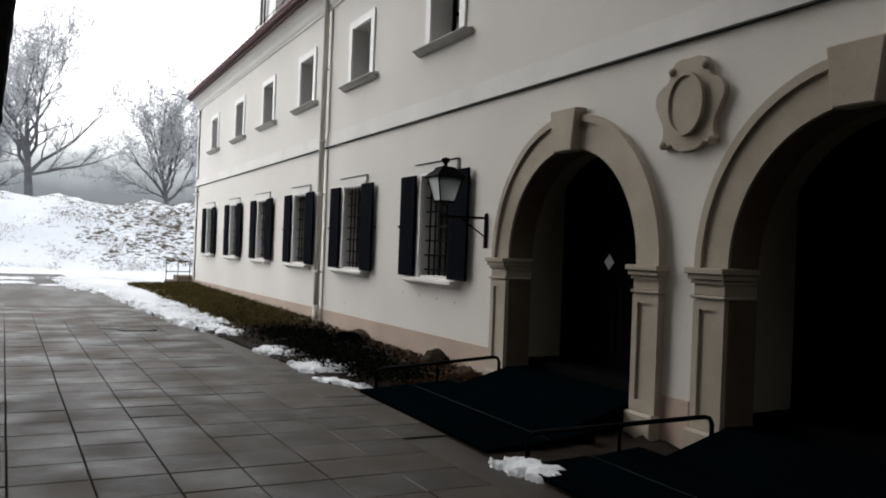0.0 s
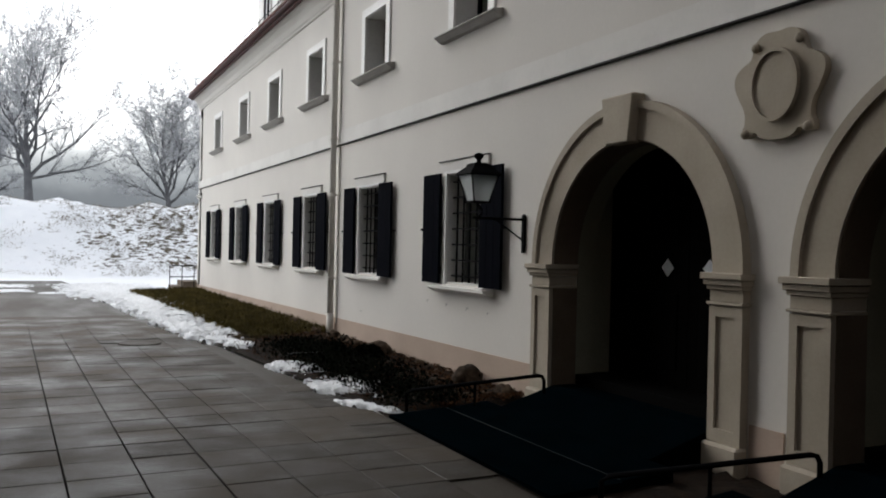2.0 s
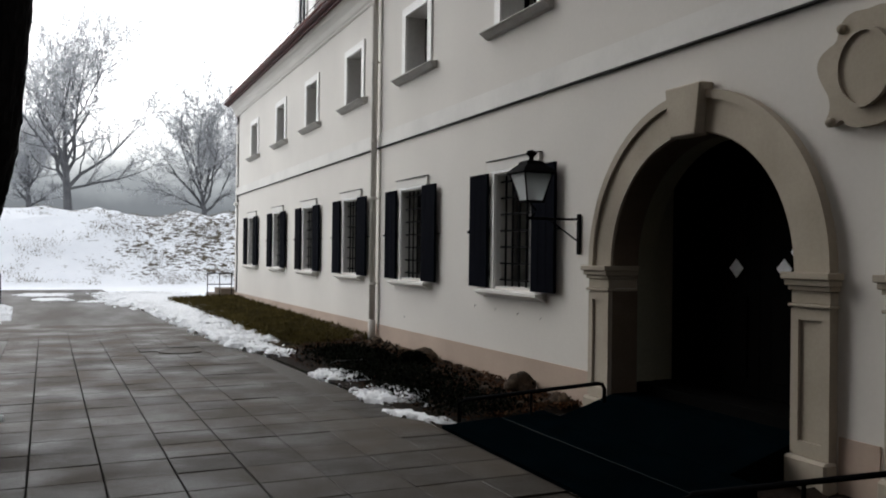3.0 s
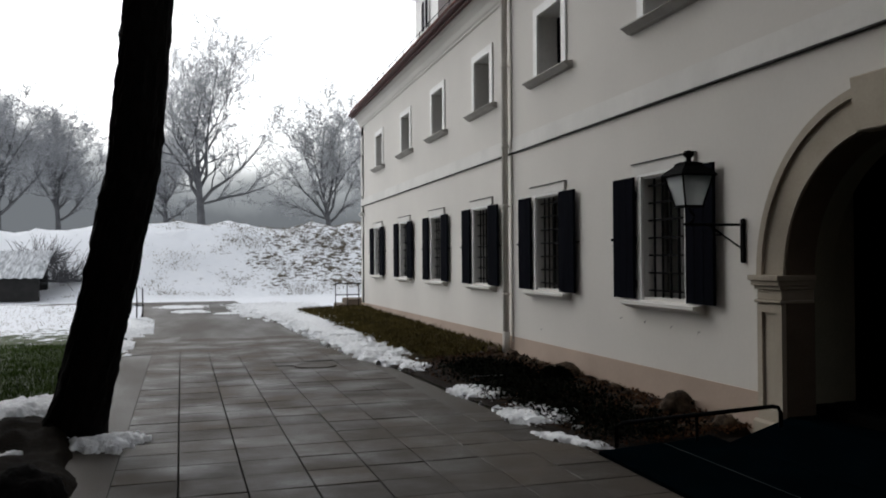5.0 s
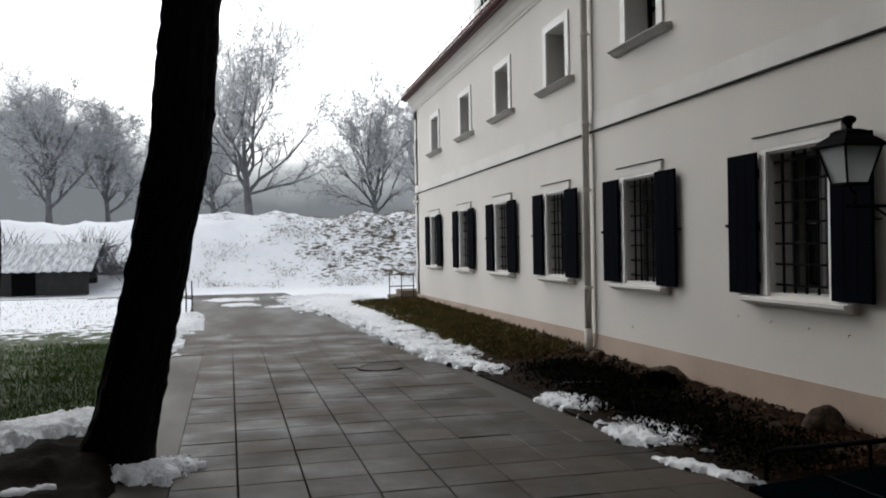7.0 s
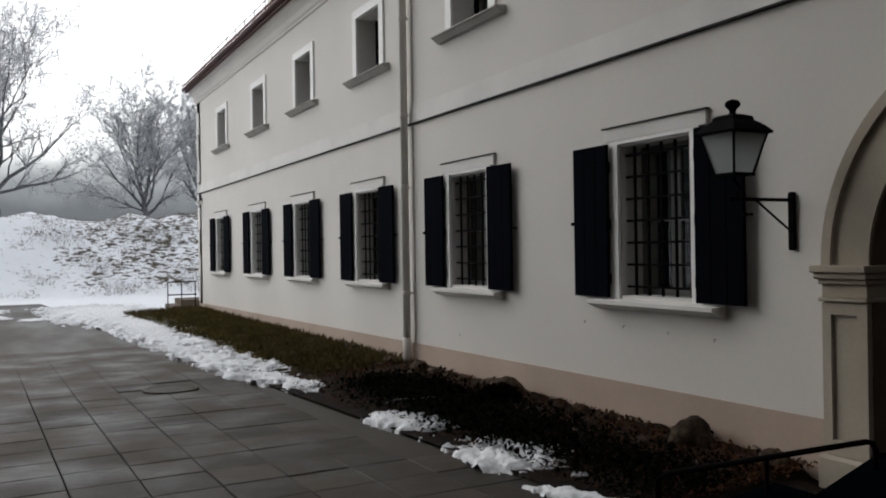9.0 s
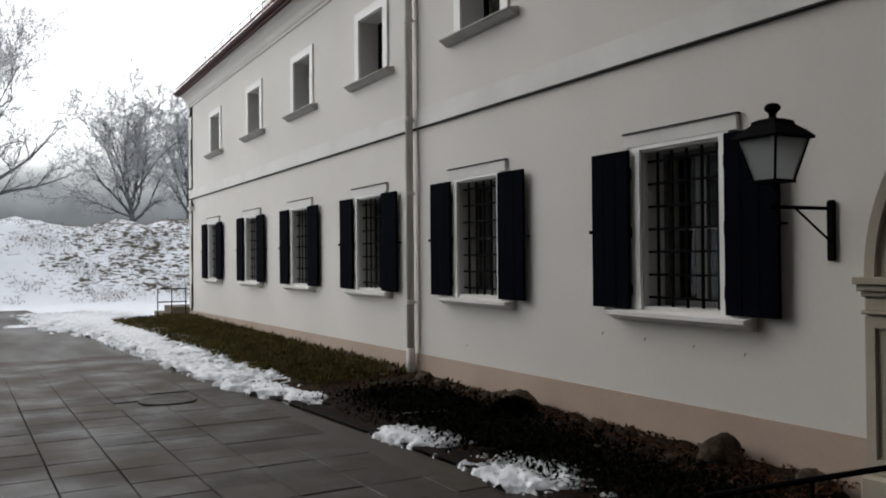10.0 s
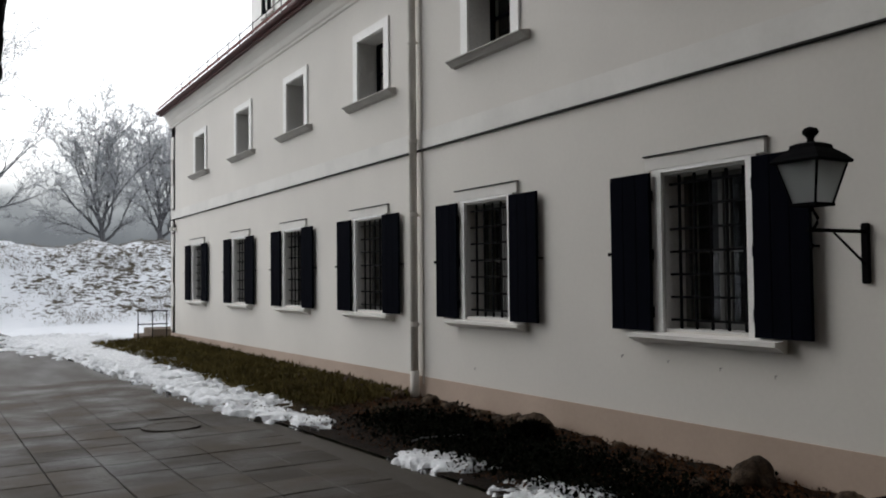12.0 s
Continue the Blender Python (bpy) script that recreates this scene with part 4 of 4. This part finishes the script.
# ---- litter, dead stalks, evergreen clumps ----
def scatter_leaves(name, mat, count, place, size, seed, label, category, upright=0.2, width=0.3):
    r = random.Random(seed)
    vs, fs = [], []
    for _ in range(count):
        x, y, z = place(r)
        s = size * r.uniform(0.5, 1.4)
        a, t = r.uniform(0, 6.283), r.gauss(0, 0.5) + upright
        d = Vector((math.cos(a) * math.cos(t), math.sin(a) * math.cos(t), math.sin(t)))
        w = d.cross(Vector((0, 0, 1))).normalized() * width
        p = Vector((x, y, z))
        k = len(vs)
        curl = Vector((0, 0, r.uniform(-0.2, 0.25) * s))
        vs += [p, p + d * s * 0.5 + w * s + curl, p + d * s, p + d * s * 0.5 - w * s + curl]
        fs.append((k, k + 1, k + 2, k + 3))
    me = bpy.data.meshes.new(name)
    me.from_pydata([tuple(v) for v in vs], [], fs)
    me.materials.append(mat)
    return tagged(new(name, me), label, category, kind="stuff")


def in_bed(y0, y1, u0, u1):
    def place(r):
        y = r.uniform(y0, y1)
        e = lane_right(y)
        u = r.uniform(u0, u1)
        x = e + (0 - e) * u
        return x, y, bed_height(x, y) + 0.03 + r.uniform(0, 0.03)
    return place


scatter_leaves("leaf_litter", LITTER, 15000, in_bed(1.2, 11.0, 0.38, 0.99), 0.036, 1, "brown leaf litter over the soil bed", "leaves")
scatter_leaves("leaf_litter", LITTER, 2500, in_bed(1.2, 9.0, 0.05, 0.4), 0.03, 2, "dark leaf litter near the lane", "leaves")
scatter_leaves("dead_grass", DRYGRASS, 26000, in_bed(8.0, 22.6, 0.32, 0.99), 0.10, 3, "withered olive-brown grass strip by the wall", "grass", 0.7, 0.09)
scatter_leaves("evergreen_carpet", EVERGREEN, 9000, lambda r: (max(lane_right(5) + 0.05, -1.05 + r.gauss(0, 0.30)), r.uniform(3.3, 6.9), 0.07 + abs(r.gauss(0, 0.06))), 0.055, 4, "low black-green ground cover in the bed", "plant", 0.4)
scatter_leaves("evergreen_carpet", EVERGREEN, 4500, lambda r: (max(-1.6, -0.95 + r.gauss(0, 0.34)), r.uniform(1.3, 3.4), 0.06 + abs(r.gauss(0, 0.04))), 0.05, 5, "low black-green ground cover in the bed", "plant", 0.4)


def dome(cx, cy, rad):
    def place(r):
        a, b = r.uniform(0, 6.283), math.acos(r.uniform(0, 1))
        q = rad * r.uniform(0.75, 1.05)
        return cx + q * math.sin(b) * math.cos(a), cy + q * math.sin(b) * math.sin(a), 0.06 + q * 0.95 * math.cos(b)
    return place


for cx, cy, rad in ((-0.62, 4.62, 0.24), (-0.85, 5.2, 0.16), (-0.70, 5.9, 0.13)):
    sh = thing("clipped_shrub", "small rounded black-green evergreen shrub in the bed", "shrub", "evergreen shrubs in the bed")
    r = random.Random(int(cx * -100))
    vs, fs = [], []
    put = dome(cx, cy, rad)
    for _ in range(2600):
        p = Vector(put(r))
        d = (p - Vector((cx, cy, 0))).normalized() + Vector((r.gauss(0, 0.5), r.gauss(0, 0.5), r.gauss(0, 0.5)))
        d.normalize()
        w = d.cross(Vector((r.gauss(0, 1), r.gauss(0, 1), 1))).normalized() * 0.011
        k = len(vs)
        vs += [p - w, p + w, p + d * 0.045]
        fs.append((k, k + 1, k + 2))
    me = bpy.data.meshes.new("foliage")
    me.from_pydata([tuple(v) for v in vs], [], fs)
    me.materials.append(EVERGREEN)
    f = new("foliage", me)
    f.parent = sh
    bm = bmesh.new()
    for k in range(5):
        tube(bm, [(cx, cy, 0.03), (cx + 0.4 * rad * math.cos(k * 1.3), cy + 0.4 * rad * math.sin(k * 1.3), 0.06 + rad * 0.6)], [0.012, 0.006], 5)
    part("stem", bm, BARK, sh)
bm = bmesh.new()
tube(bm, [(-1.62, 5.28, 0.10), (-1.52, 5.24, 0.13), (-1.42, 5.14, 0.15), (-1.34, 5.12, 0.145), (-1.22, 5.05, 0.16), (-1.15, 5.04, 0.155)], [0.008, 0.01, 0.009, 0.008, 0.007, 0.004], 6)
tagged(part("fallen_twig", bm, FARBARK, smooth=True), "pale fallen twig lying on the ground cover", "twig")


# ---- lawn grass blades ----
def lawn(r):
    y = r.uniform(3.0, 13.0)
    x = lane_left(y) - 0.15 - abs(r.gauss(0, 1.6))
    return x, y, height(x, y)


scatter_leaves("lawn_grass", GREENGRASS, 26000, lawn, 0.07, 7, "short green winter grass of the lawn", "grass", 0.9, 0.09)


def bank_tufts(r):
    while True:
        x, y = r.uniform(-22, 6), r.uniform(33.5, 44)
        if fbm(x * 0.5, y * 0.5, 12) + 0.055 * (x + 9) > r.uniform(0.1, 1.5):
            return x, y, height(x, y) - 0.02


scatter_leaves("bank_grass", DEADTUFT, 15000, bank_tufts, 0.13, 8, "dead grass tufts sticking out of the snowy bank", "grass", 0.8, 0.09)


def dusted(r):
    y = r.uniform(11.0, 30.0)
    x = lane_left(y) - 0.3 - abs(r.gauss(0, 4))
    return x, y, height(x, y) - 0.02


scatter_leaves("lawn_tufts", DEADTUFT, 5000, dusted, 0.07, 9, "grass tips showing through thin snow", "grass", 0.8, 0.09)

# ---- bare trees behind the bank, coloured pale for haze ----
def make_far_tree(name, base, tall, seed, label, spread=1.0, lean=0.0, low_limb=None, twig=1.0, fork=0.40):
    """A bare tree: a leader, rising limbs that fill an egg-shaped crown, and fine twigs paled for haze."""
    t = thing(name, label, "tree", "frosted bare trees behind the bank", at=base)
    rnd = random.Random(seed)
    wood, fine = bmesh.new(), []

    def run(p, d, length, rad, steps, jig, lift):
        pts, rr = [p], [rad]
        for s in range(steps):
            d = (d + Vector((rnd.gauss(0, jig), rnd.gauss(0, jig), rnd.gauss(lift, jig * 0.5)))).normalized()
            pts.append(pts[-1] + d * (length / steps))
            rr.append(max(0.012, rad * (1 - 0.75 * (s + 1) / steps)))
        return pts, rr

    def branch(p, d, length, rad, level):
        pts, rr = run(p, d, length, rad, 5 if level < 3 else 3, 0.13 + 0.05 * level, 0.10 if level < 3 else -0.02)
        if level < 4:
            tube(wood, pts, rr, 5 if level < 2 else 3, cap=False)
        else:
            fine.append(pts)
        if level == 5:
            return
        kids = (0, 8, 7, 6, 3)[level]
        for i in range(kids):
            s = 1 + int((len(pts) - 1) * (i + rnd.random()) / kids)
            s = min(s, len(pts) - 1)
            way = (pts[s] - pts[s - 1]).normalized()
            side = Vector((rnd.gauss(0, 1), rnd.gauss(0, 1), rnd.gauss(0.15, 0.7))).normalized()
            branch(pts[s], (way * 0.85 + side * 0.7).normalized(), length * rnd.uniform(0.34, 0.56), rr[s] * 0.6, level + 1)

    trunk, tr = run(Vector((0, 0, 0)), Vector((lean, 0, 1)).normalized(), tall * 0.58, tall * 0.028, 12, 0.05, 0.05)
    tube(wood, trunk, tr, 9, cap=False)
    n = 13
    for k in range(n):
        u = k / (n - 1)
        pos = 12 * (fork + (0.98 - fork) * u)
        s = min(11, int(pos))
        p = trunk[s].lerp(trunk[s + 1], pos - s)
        a = k * 2.4 + rnd.uniform(-0.4, 0.4)
        tilt = radians(52 - 40 * u + rnd.uniform(-9, 9))
        d = Vector((math.cos(a) * math.sin(tilt), math.sin(a) * math.sin(tilt), math.cos(tilt)))
        branch(p, d, tall * spread * (0.43 + 0.08 * math.sin(math.pi * u)) * rnd.uniform(0.85, 1.1), tr[s] * 0.6, 1)
    if low_limb:
        branch(trunk[5], Vector(low_limb).normalized(), tall * 0.46, tr[5] * 0.45, 1)
    part("trunk", wood, FARBARK, t, "trunk and limbs greyed for haze", smooth=True)
    vs, fs = [], []
    w = 0.0095 * twig
    for pts in fine:
        for a, b in zip(pts, pts[1:]):
            q = (b - a).cross(Vector((0.3, 1, 0.2))).normalized() * w
            k = len(vs)
            vs += [a - q, a + q, b + q * 0.6, b - q * 0.6]
            fs.append((k, k + 1, k + 2, k + 3))
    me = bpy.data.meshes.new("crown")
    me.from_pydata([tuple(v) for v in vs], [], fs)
    me.materials.append(HAZETWIG)
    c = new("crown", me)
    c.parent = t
    c["label"] = "fine twigs paled for haze"
    return t


def behind(px_x, dist, z=2.6):
    """A spot beyond the bank by bearing (degrees east of north) and distance from the lane's middle."""
    return -4.85 + dist * math.sin(radians(px_x)), -5.3 + dist * math.cos(radians(px_x)), z


make_far_tree("bare_tree", behind(-0.6, 62), 12.7, 21, "tall bare tree on the bank, greyed for haze", spread=1.12, lean=-0.08, low_limb=(1.0, 0.1, 0.12), fork=0.42)
make_far_tree("bare_tree", behind(7.7, 70), 9.8, 34, "haze-greyed bare tree with spreading limbs behind the bank", spread=1.15, low_limb=(-1.0, 0.0, 0.3), fork=0.36)
make_far_tree("bare_tree", behind(-2.9, 74), 10.0, 41, "slim haze-greyed bare tree behind the bank", spread=0.7)
make_far_tree("bare_tree", behind(-9.2, 84), 11.5, 47, "distant bare tree with mist put into its colour", twig=1.5)
make_far_tree("bare_tree", behind(-12.5, 80), 12.5, 52, "distant bare tree with mist put into its colour", twig=1.5)
make_far_tree("bare_tree", behind(11.0, 78), 11.8, 63, "distant haze-greyed bare tree behind the building", twig=1.2)
make_far_tree("bare_tree", behind(15.0, 86), 11.5, 68, "distant haze-greyed bare tree behind the building", twig=1.5)


def backdrop_material(name, low, high, top, soft, seed, ease):
    """A wood with painted mist: glowing grey below, dissolving into the sky above an uneven crest."""
    m = bpy.data.materials.new(name)
    m.use_nodes = True
    n, l = m.node_tree.nodes, m.node_tree.links
    n.remove(n["Principled BSDF"])
    geo, sep, mp, tex, mad, rng, ramp, em, clear, mix = (n.new("ShaderNode" + k) for k in (
        "NewGeometry", "SeparateXYZ", "Mapping", "TexNoise", "Math", "MapRange", "ValToRGB", "Emission", "BsdfTransparent", "MixShader"))
    l.new(geo.outputs["Position"], sep.inputs[0]), l.new(geo.outputs["Position"], mp.inputs["Vector"])
    mp.inputs["Location"].default_value = (seed * 37.0, 0, 0)
    l.new(mp.outputs[0], tex.inputs["Vector"])
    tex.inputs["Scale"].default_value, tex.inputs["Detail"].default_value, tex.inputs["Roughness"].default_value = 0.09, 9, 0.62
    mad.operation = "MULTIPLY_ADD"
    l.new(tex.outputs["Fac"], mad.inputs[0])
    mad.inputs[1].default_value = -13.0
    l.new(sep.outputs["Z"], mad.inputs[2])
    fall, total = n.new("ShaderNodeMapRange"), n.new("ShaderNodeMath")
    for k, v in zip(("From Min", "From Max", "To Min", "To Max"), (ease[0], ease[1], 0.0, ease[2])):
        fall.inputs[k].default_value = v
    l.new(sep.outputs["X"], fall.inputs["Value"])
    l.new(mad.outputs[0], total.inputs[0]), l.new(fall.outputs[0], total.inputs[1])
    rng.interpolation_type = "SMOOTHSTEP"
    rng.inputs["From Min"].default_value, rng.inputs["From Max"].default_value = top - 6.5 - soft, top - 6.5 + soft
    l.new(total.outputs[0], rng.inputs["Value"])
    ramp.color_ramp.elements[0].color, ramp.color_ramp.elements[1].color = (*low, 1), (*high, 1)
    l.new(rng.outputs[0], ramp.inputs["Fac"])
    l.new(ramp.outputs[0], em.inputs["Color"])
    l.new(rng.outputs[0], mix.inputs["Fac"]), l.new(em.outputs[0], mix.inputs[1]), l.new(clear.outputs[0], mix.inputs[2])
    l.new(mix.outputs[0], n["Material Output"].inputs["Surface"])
    return m


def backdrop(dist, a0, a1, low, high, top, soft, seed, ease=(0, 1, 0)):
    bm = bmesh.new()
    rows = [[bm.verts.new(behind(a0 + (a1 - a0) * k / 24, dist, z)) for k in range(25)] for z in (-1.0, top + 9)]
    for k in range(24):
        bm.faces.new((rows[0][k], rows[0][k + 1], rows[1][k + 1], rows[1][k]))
    ob = part("backdrop", bm, backdrop_material("painted_mist_wood", low, high, top, soft, seed, ease))
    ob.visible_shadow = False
    return tagged(ob, "grey woodland skyline beyond the bank, mist painted into its glow", "backdrop", kind="structure")


# Glow colours hold the mist; the farther sheet is paler.
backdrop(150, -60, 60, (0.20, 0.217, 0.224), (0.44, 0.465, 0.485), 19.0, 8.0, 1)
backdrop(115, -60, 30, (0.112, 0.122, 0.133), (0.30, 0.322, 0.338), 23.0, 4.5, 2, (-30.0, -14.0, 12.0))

# ---- things at the far end ----
store = thing("cellar_store", "low earth store with a snow-dusted corrugated roof", "shed", at=(-13.6, 33.0, 0.35))
part("front_wall", boxed(-2.2, 1.7, 0.05, 0.25, -0.3, 0.68), DARKGREY, store, "dark grey front")
part("rear_wall", boxed(-2.2, 1.7, 2.0, 2.2, -0.3, 1.62), DARKGREY, store, "dark grey rear")
bm = bmesh.new()
lines = []
for y, z in ((-0.15, 0.70), (2.4, 1.85), (2.4, 1.81), (-0.15, 0.66)):
    lines.append([bm.verts.new((-2.4 + 4.3 * k / 44, y, z + 0.025 * math.sin(k * math.pi / 2))) for k in range(45)])
for a, q in zip(lines, lines[1:] + lines[:1]):
    for k in range(44):
        bm.faces.new((a[k], a[k + 1], q[k + 1], q[k]))
part("corrugated_roof", bm, SNOWROOF, store, "snow-dusted corrugated sheet")
part("door", boxed(-1.2, -0.3, 0.02, 0.048, -0.3, 0.62), IRON, store)


def dead_bush(cx, cy, z, rad, seed, label):
    b = thing("dead_bush", label, "bush", "dead bushes by the store", at=(cx, cy, z))
    r = random.Random(seed)
    bm = bmesh.new()
    for _ in range(120):
        d = Vector((r.gauss(0, 0.7), r.gauss(0, 0.7), abs(r.gauss(0.6, 0.4)))).normalized()
        pts = [Vector((r.gauss(0, rad * 0.35), r.gauss(0, rad * 0.35), -0.1))]
        for _ in range(4):
            d = (d + Vector((r.gauss(0, 0.3), r.gauss(0, 0.3), r.gauss(0, 0.2)))).normalized()
            pts.append(pts[-1] + d * rad * 0.3)
        tube(bm, pts, [0.02, 0.017, 0.014, 0.01, 0.006], 4, cap=False)
    part("brushwood", bm, FARBARK, b)
    return b


dead_bush(-11.2, 35.0, 0.9, 1.3, 3, "haze-greyed leafless bush beside the earth store")
dead_bush(-12.4, 36.5, 1.7, 1.2, 4, "haze-greyed leafless bush above the earth store")
dead_bush(-16.0, 36.0, 1.6, 1.3, 5, "haze-greyed leafless bush above the earth store")


def stake(x, y, tall, label):
    bm = bmesh.new()
    tube(bm, [(x, y, -0.1), (x + 0.01, y, tall * 0.5), (x, y, tall)], [0.022, 0.021, 0.018], 7)
    return tagged(part("stake", bm, BARK), label, "stake", "stakes beside the lane")


stake(-6.62, 9.4, 0.72, "thin dark stake in the lawn beside the lane")
for x, y in ((-7.35, 21.6), (-7.15, 21.9), (-6.95, 21.5)):
    stake(x, y, 0.9, "thin dark stake in the snowy verge")

rl = thing("step_railing", "black iron railing by the steps at the building's corner", "railing", at=(-0.75, 23.3, 0))
for z in (0.50, 0.88):
    bm = bmesh.new()
    tube(bm, [(-0.12, 0, z), (0.74, 0, z)], 0.018, 6)
    part("rail", bm, IRON, rl)
for x in (-0.1, 0.3, 0.7):
    bm = bmesh.new()
    tube(bm, [(x, 0, 0), (x, 0, 0.88)], 0.016, 6)
    part("post", bm, IRON, rl)
stp = thing("corner_steps", "dark stone steps at the building's corner", "steps", at=(-0.4, 23.6, 0))
for k in range(2):
    part("step", boxed(-0.3 + 0.3 * k, 1.6, -0.2, 1.2, 0.17 * k - 0.02, 0.17 * (k + 1) - 0.003, bevel=0.01), STONE_DARK, stp)

mh = thing("manhole_cover", "rusty iron manhole cover set in the lane", "manhole cover", at=(-3.32, 8.15, 0.012))
bm = bmesh.new()
lathe(bm, [(0.34, -0.02), (0.34, 0.0), (0.29, 0.0), (0.29, -0.01)], (0, 0, 0), 28)
part("frame", bm, ROAD, mh)
bm = bmesh.new()
lathe(bm, [(0.28, -0.015), (0.28, -0.002), (0.24, 0.0), (0.2, -0.004), (0.02, -0.001)], (0, 0, 0), 28)
part("lid", bm, ROAD, mh)

cm = thing("wall_camera", "small white camera box on the building's corner", "camera", at=(-0.02, 22.3, 3.2))
part("housing", boxed(-0.16, 0.0, -0.06, 0.06, -0.05, 0.05, bevel=0.012), WHITE, cm)
part("bracket", boxed(-0.02, 0.0, -0.03, 0.03, 0.05, 0.14), IRON, cm)

for y, z in ((3.95, 0.97), (3.35, 0.96), (2.75, 0.945), (2.2, 0.93), (6.6, 0.62)):
    bm = bmesh.new()
    tube(bm, [(0.002, y, z), (-0.018, y, z), (-0.02, y, z - 0.022)], 0.004, 6)
    tagged(part("wall_hook", bm, IRON), "small rusty hook in the plaster", "hook", "hooks in the wall")

# eaves tiles, each with a rounded lip
tile_mesh = None
for k in range(int((END - 2.0) / 0.22)):
    y = 2.0 + 0.22 * k + 0.11
    if tile_mesh is None:
        bm = bmesh.new()
        ring = []
        for x, z in ((-0.40, 6.655), (0.02, 7.07)):
            ring.append([bm.verts.new((x, 0.105 * math.cos(math.pi * i / 6), z + 0.055 * math.sin(math.pi * i / 6))) for i in range(7)])
        for i in range(6):
            bm.faces.new((ring[0][i], ring[0][i + 1], ring[1][i + 1], ring[1][i]))
        bm.faces.new(ring[0])
        tl = part("roof_tile", bm, ROOF, roof)
        tile_mesh = tl.data
        tl.location.y = y
    else:
        tl = new("roof_tile", tile_mesh)
        tl.parent, tl.location = roof, (0, y, 0)

# ---- paving slabs of the lane ----
slab_meshes = []
for k in range(5):
    bm = bmesh.new()
    box(bm, -0.243, 0.243, -0.243, 0.243, -0.03, 0.0, bevel=0.0035)
    for v in bm.verts:
        v.co.z += 0.0025 * fbm(v.co.x * 5 + k, v.co.y * 5, k) if v.co.z > -0.01 else 0
    me = bpy.data.meshes.new("paving_slab")
    bm.to_mesh(me)
    bm.free()
    me.materials.append(SLAB)
    slab_meshes.append(me)
pavement = thing("pavement", "wet grey concrete slab paving", "pavement", kind="structure")
jb = bmesh.new()
ang = math.atan(TURN)
rnd = random.Random(9)
rest = bmesh.new()
made = 0
for row in range(-32, 30):
    for col in range(-6, 9):
        u, v = 0.25 + 0.5 * col, 0.25 + 0.5 * row
        x = -5.246 + u * math.cos(ang) + v * math.sin(ang)
        y = 2.76 - u * math.sin(ang) + v * math.cos(ang)
        if not (lane_left(y) + 0.02 < x - 0.25 and x + 0.25 < lane_right(y) + 0.06) or y > 14.0 or y < START + 0.3:
            continue
        if math.hypot(x + 3.32, y - 8.15) < 0.5:
            continue
        m = pose(x, y, -0.011, 0, 0, -math.degrees(ang))
        jb.faces.new([jb.verts.new(m @ Vector(p)) for p in ((-0.252, -0.252, 0), (0.252, -0.252, 0), (0.252, 0.252, 0), (-0.252, 0.252, 0))])
        z = max(-0.0025, min(0.003, rnd.gauss(0, 0.0015)))
        if -2.8 < y < 9.0 and made < 300:
            s = new("paving_slab", rnd.choice(slab_meshes))
            s.parent = pavement
            tight = 1.0 + 0.010 * rnd.random()
            s.matrix_world = pose(x, y, z, max(-0.3, min(0.3, rnd.gauss(0, 0.18))), max(-0.3, min(0.3, rnd.gauss(0, 0.18))), -math.degrees(ang) + rnd.gauss(0, 0.15)) @ Matrix.Diagonal((1.0 + 0.021 * smooth_step(-3.7, -2.6, x + 0.03 * y), tight, 1.0, 1.0))
            made += 1
        else:
            m = pose(x, y, z * 0.5, 0, 0, -math.degrees(ang))
            e = 0.243 + 0.0055 * smooth_step(7.0, 13.0, y)
            vs = [rest.verts.new(m @ Vector(p)) for p in ((-e, -e, 0), (e, -e, 0), (e, e, 0), (-e, e, 0))]
            rest.faces.new(vs)
tagged(part("joint_sand", jb, JOINT, pavement, "dark wet joints"), kind="stuff")
tagged(part("far_slabs", rest, SLAB, pavement), kind="stuff")
